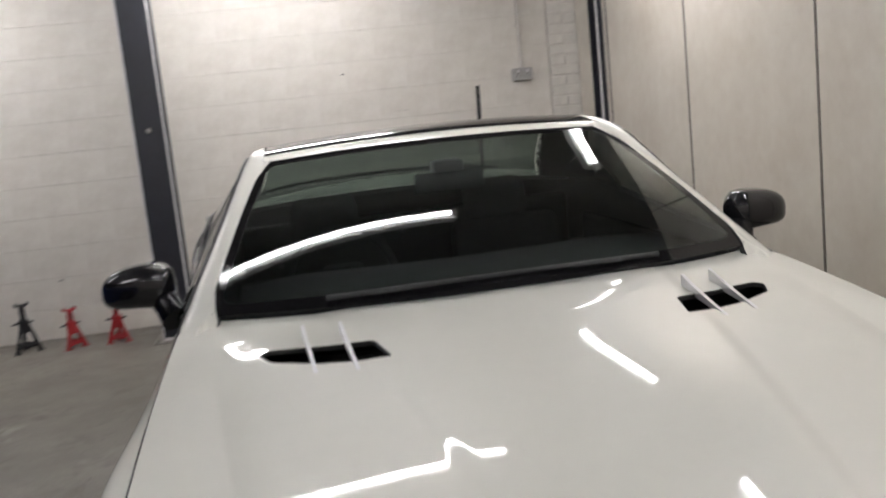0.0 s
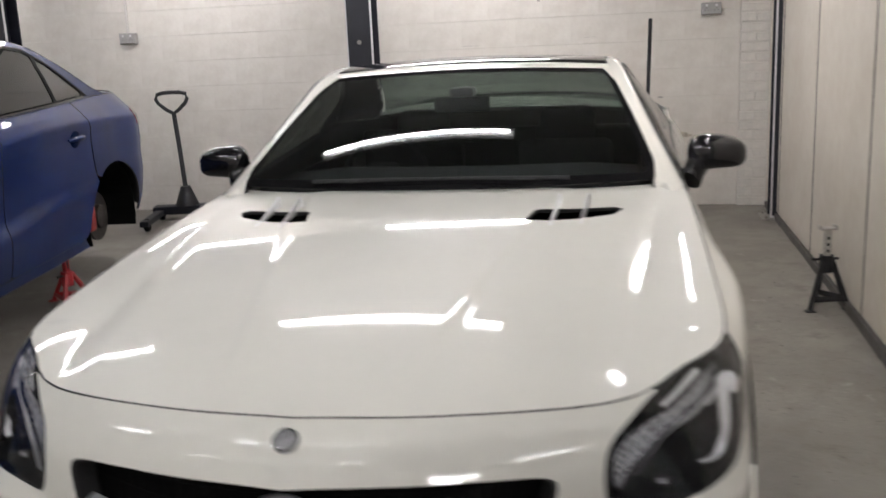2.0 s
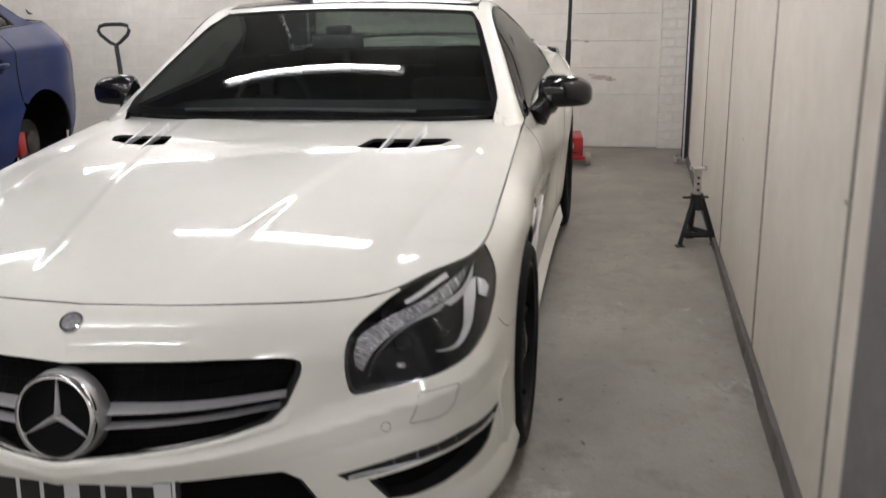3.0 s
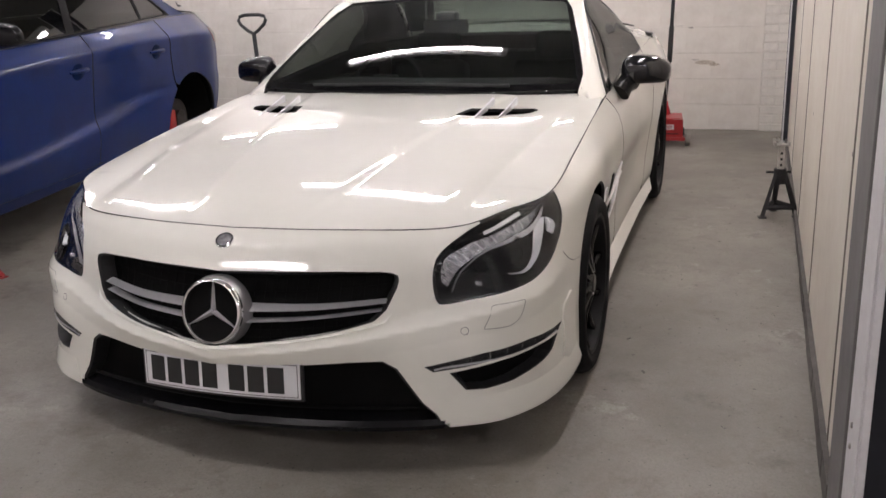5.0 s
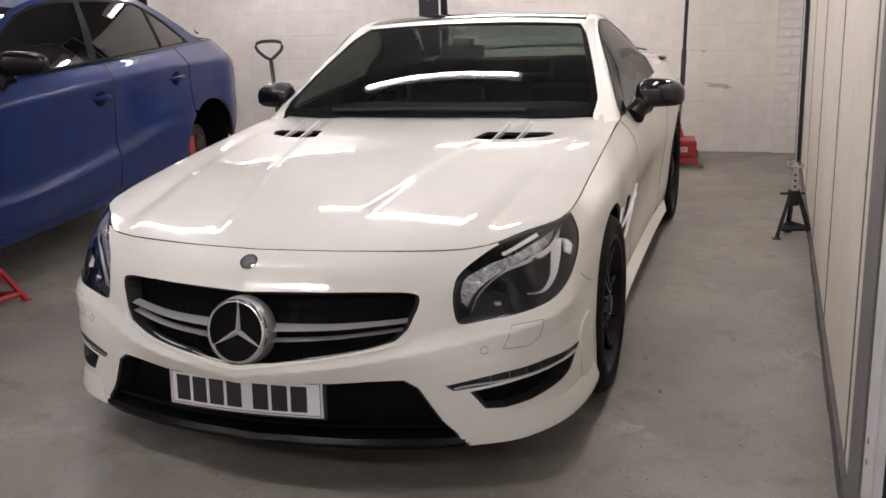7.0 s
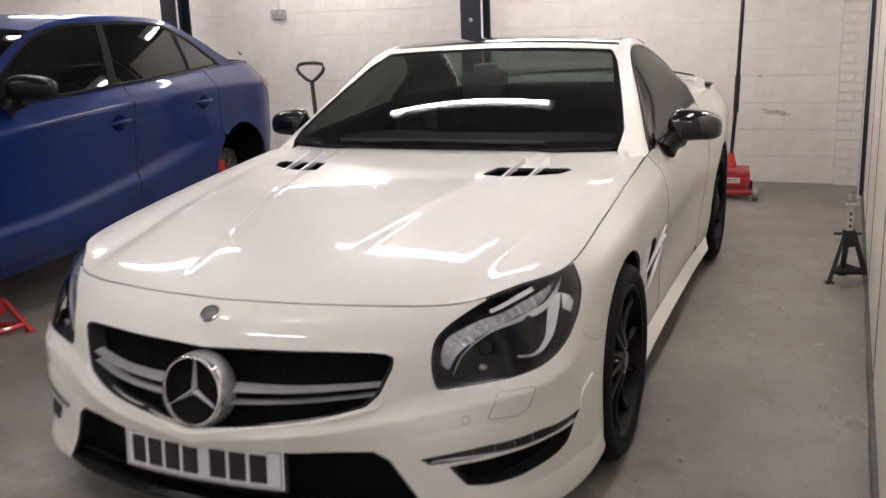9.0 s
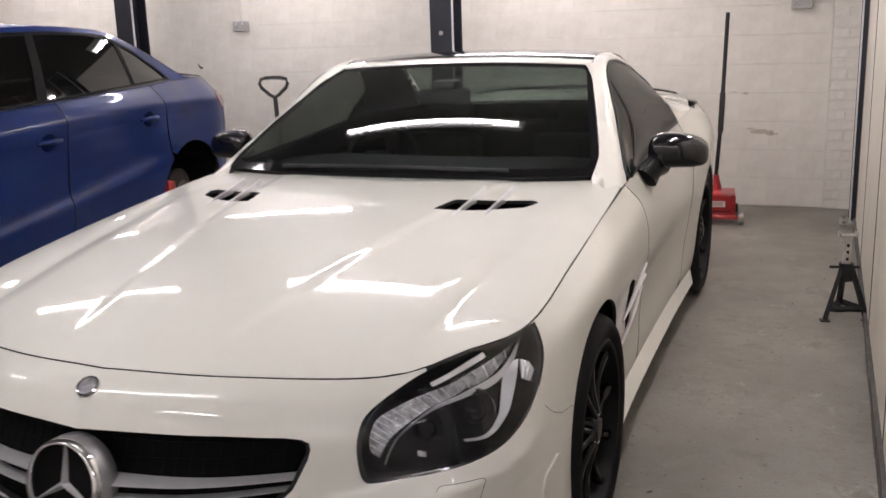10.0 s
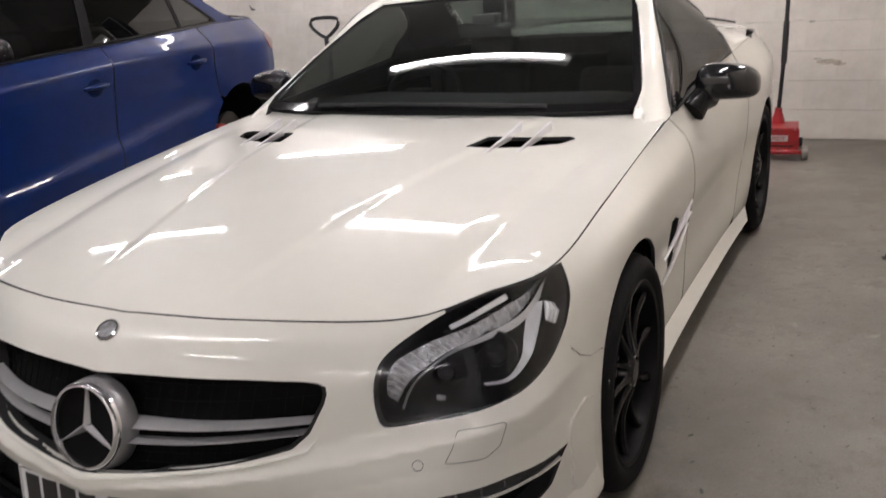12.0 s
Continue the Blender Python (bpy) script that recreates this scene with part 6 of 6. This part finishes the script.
def axle_stand(x, y, h, turn, mats, label, spread=1.0):
    """A three-legged stand: splayed angle legs, a collar, a ratchet post with a saddle."""
    root = tagged(empty("axle_stand", pose(x, y, floor_z(y), 0, 0, turn)), label, "stand", group="axle stands")
    leg_m, post_m = mats
    top = h * .62
    feet = [(.105 * math.cos(radians(a)) * h / .4 * spread, .105 * math.sin(radians(a)) * h / .4 * spread) for a in (210, 330, 90)]
    for fx, fy in feet:
        bm = bmesh.new()
        tube(bm, [(fx, fy, .006), (fx * .22, fy * .22, top)], [.016, .013], 4)
        part("leg", bm, M[leg_m], root)
        part("foot", boxed(fx - .022, fx + .022, fy - .022, fy + .022, 0, .006, .001), M[leg_m], root)
    for i in range(3):
        a, b = feet[i], feet[(i + 1) % 3]
        bm = bmesh.new()
        tube(bm, [(a[0] * .86, a[1] * .86, h * .14), (b[0] * .86, b[1] * .86, h * .14)], .010, 4, flat=1.5)
        part("brace", bm, M[leg_m], root)
    bm = bmesh.new()
    lathe(bm, [(.020, top - .07), (.034, top - .07), (.034, top + .015), (.020, top + .015)], 16, "z", closed=True)
    part("collar", bm, M[leg_m], root, smooth=True, sharp=40)
    bm = bmesh.new()
    box(bm, -.017, .017, -.013, .013, top - .06, h - .012, .003)
    part("post", bm, M[post_m], root)
    for k in range(3):
        zz = top + .03 + k * (h - top - .06) / 3
        part("post_hole", boxed(-.006, .006, -.0138, -.0131, zz, zz + .014), M["gap"], root)
    bm = bmesh.new()
    box(bm, -.042, .042, -.022, .022, h - .014, h - .004, .003)
    box(bm, -.042, -.032, -.022, .022, h - .005, h + .008, .002)
    box(bm, .032, .042, -.022, .022, h - .005, h + .008, .002)
    part("saddle", bm, M[post_m], root)
    bm = bmesh.new()
    tube(bm, [(-.075, 0, top - .005), (.06, 0, top - .005)], .007, 8)
    part("pawl_handle", bm, M["black_steel"], root)
    return root


def trolley_jack():
    """Red garage jack with an upright two-piece black handle."""
    root = tagged(empty("trolley_jack", pose(.800, 5.46, 0, 0, 0, 6)), "red trolley jack with a long black upright handle", "jack")
    for sx in (-1, 1):
        bm = bmesh.new()
        m = Matrix.Translation((sx * .120 - (.008 if sx > 0 else -.0), 0, 0)) @ Matrix.Rotation(radians(90), 4, "Z")
        outline = rounded([(-.10, .045), (.46, .05), (.46, .11), (.12, .165), (-.02, .22), (-.10, .15)], .02, 3)
        prism(bm, outline, .008, m)
        part("side_plate", bm, M["red_paint"], root, smooth=True)
    part("front_cover", boxed(-.116, .116, -.100, -.094, .055, .215, .002), M["red_paint"], root)
    part("label_plate", boxed(-.070, .045, -.104, -.1005, .135, .175, .001), M["white_steel"], root, "white label with bars")
    for z in (.146, .160):
        part("label_bar", boxed(-.060, .03, -.1052, -.1042, z, z + .006), M["red_paint"], root)
    part("front_slot", boxed(-.08, .08, -.103, -.1002, .098, .106), M["gap"], root)
    part("cross_bar", boxed(-.135, .135, -.112, -.085, .045, .075, .006), M["red_paint"], root)
    part("rear_deck", boxed(-.112, .112, -.09, .20, .215, .223, .002), M["red_paint"], root)
    bm = bmesh.new()
    box(bm, -.05, .05, .08, .45, .10, .145, .01)
    part("lift_arm", bm, M["red_paint"], root, smooth=True)
    bm = bmesh.new()
    lathe(bm, [(0, .175), (.045, .175), (.05, .15), (.02, .145)], 20, "z", (0, .43, 0))
    part("saddle", bm, M["black_steel"], root, smooth=True)
    for sx, sy, r, nm in ((-.155, -.06, .048, "rear_wheel"), (.155, -.06, .048, "rear_wheel"), (-.125, .42, .035, "front_wheel"), (.125, .42, .035, "front_wheel")):
        bm = bmesh.new()
        lathe(bm, [(0, -.02), (r - .004, -.02), (r, -.015), (r, .015), (r - .004, .02), (0, .02)], 24, "x", (sx, sy, r))
        part(nm, bm, M["steel"] if r > .04 else M["black_steel"], root, smooth=True, sharp=40)
    bm = bmesh.new()
    lathe(bm, [(.05, .205), (.042, .25), (.026, .30), (.024, .33), (.0, .33)], 16, "z", (-.025, .13, 0))
    part("handle_socket", bm, M["red_paint"], root, smooth=True)
    bm = bmesh.new()
    tube(bm, [(-.025, .13, .30), (-.003, .135, .66)], .014, 12)
    part("lower_handle", bm, M["black_steel"], root, smooth=True)
    bm = bmesh.new()
    tube(bm, [(-.003, .135, .64), (.005, .14, .92)], .020, 12)
    part("handle_sleeve", bm, M["black_plastic"], root, smooth=True)
    bm = bmesh.new()
    tube(bm, [(.005, .14, .92), (.021, .14, 1.475)], .014, 12)
    part("upper_handle", bm, M["black_steel"], root, smooth=True)


def loop_trolley():
    """Dark low trolley with an upright bar that ends in a loop grip."""
    root = tagged(empty("hand_trolley", pose(-3.03, 5.80, 0, 0, 0, 14)), "dark low hand trolley with an upright loop handle by the wall", "trolley")
    bm = bmesh.new()
    box(bm, -.28, .30, -.07, .07, .05, .12, .01)
    part("base_beam", bm, M["navy_steel"], root)
    for x in (-.22, .24):
        part("fork", boxed(x - .035, x + .035, -.60, -.07, .05, .095, .006), M["navy_steel"], root)
        bm = bmesh.new()
        lathe(bm, [(0, -.02), (.045, -.02), (.05, -.012), (.05, .012), (.045, .02), (0, .02)], 20, "x", (x, -.5, .05))
        part("wheel", bm, M["rubber"], root, smooth=True, sharp=40)
        bm = bmesh.new()
        lathe(bm, [(0, -.02), (.045, -.02), (.05, -.012), (.05, .012), (.045, .02), (0, .02)], 20, "x", (x, .0, .05))
        part("wheel", bm, M["rubber"], root, smooth=True, sharp=40)
    bm = bmesh.new()
    lathe(bm, [(.10, .12), (.07, .20), (.04, .28), (.0, .28)], 16, "z")
    part("pump_body", bm, M["black_steel"], root, smooth=True)
    bm = bmesh.new()
    tube(bm, [(0, 0, .25), (-.03, .06, .60), (-.06, .11, .90)], .020, 10)
    part("upright", bm, M["black_steel"], root, smooth=True)
    bm = bmesh.new()
    pts = [(-.06, .11, .885), (-.02, .113, .91), (.045, .118, .97), (.062, .12, 1.01), (.05, .123, 1.045), (0, .125, 1.058), (-.07, .125, 1.060), (-.14, .125, 1.058), (-.185, .123, 1.045), (-.20, .12, 1.01), (-.18, .118, .97), (-.11, .113, .91)]
    tube(bm, pts, .016, 8, closed=True)
    part("loop_grip", bm, M["black_steel"], root, "black loop grip", smooth=True)


build_saloon()
axle_stand(1.612, 3.29, .415, 12, ("black_steel", "worn_white"), "black axle stand with a worn pale post by the partition")
axle_stand(-2.42, 5.93, .33, 25, ("black_steel", "black_steel"), "small black axle stand by the back wall")
axle_stand(-2.10, 5.86, .27, 40, ("red_paint", "red_paint"), "low red axle stand by the back wall")
axle_stand(-1.80, 5.86, .27, 5, ("red_paint", "red_paint"), "low red axle stand beside the column")
for lx, ly, h in ((.80, 1.06, .300), (.79, 3.02, .276), (-.80, 1.06, .300), (-.79, 3.02, .276)):
    c, s = math.cos(radians(SALOON_TURN)), math.sin(radians(SALOON_TURN))
    axle_stand(SALOON_X + lx * c - ly * s, SALOON_Y + lx * s + ly * c, h, 80, ("red_paint", "red_paint"), "red axle stand under the sill of the blue saloon", 1.7)


def wall_hook():
    """A small bent dark bracket on the back wall."""
    root = tagged(empty("wall_hook", pose(-4.11, BACK_Y, 1.16)), "small bent dark metal hook on the back wall", "hook")
    bm = bmesh.new()
    tube(bm, [(-.034, -.004, .028), (-.022, -.006, .004), (-.004, -.010, -.010), (.018, -.014, -.010), (.036, -.020, -.014)], [.004, .006, .011, .006, .003], 7)
    part("bent_bar", bm, M["black_steel"], root, smooth=True)


wall_hook()
trolley_jack()
loop_trolley()


def floor_grit():
    """Loose flakes and grit on the concrete beside the coupe."""
    rng = random.Random(11)
    bm = bmesh.new()
    spots = [(1.031, 1.325, .014), (1.123, 1.015, .016), (1.067, 1.166, .009)]
    spots += [(rng.uniform(1.05, 1.65), rng.uniform(.3, 4.6), rng.uniform(.0015, .006)) for _ in range(90)]
    spots += [(rng.uniform(-1.9, -1.0), rng.uniform(.2, 5.0), rng.uniform(.0015, .006)) for _ in range(40)]
    for x, y, r in spots:
        a = rng.uniform(0, math.pi)
        n = 6
        z = floor_z(y)
        ring, top = [], []
        for i in range(n):
            t = math.tau * i / n
            u, v = r * math.cos(t) * rng.uniform(.7, 1.1), r * .35 * math.sin(t) * rng.uniform(.7, 1.1)
            p = Vector((x + u * math.cos(a) - v * math.sin(a), y + u * math.sin(a) + v * math.cos(a), z - .001))
            ring.append(bm.verts.new(p))
            top.append(bm.verts.new(p + Vector((0, 0, .0025 + r * .1))))
        bm.faces.new(top)
        for i in range(n):
            bm.faces.new((ring[i], ring[(i + 1) % n], top[(i + 1) % n], top[i]))
    bmesh.ops.recalc_face_normals(bm, faces=bm.faces)
    tagged(part("floor_grit", bm, M["skirting"]), "scattered dark grit and flakes on the concrete floor", "grit", kind="stuff")


floor_grit()
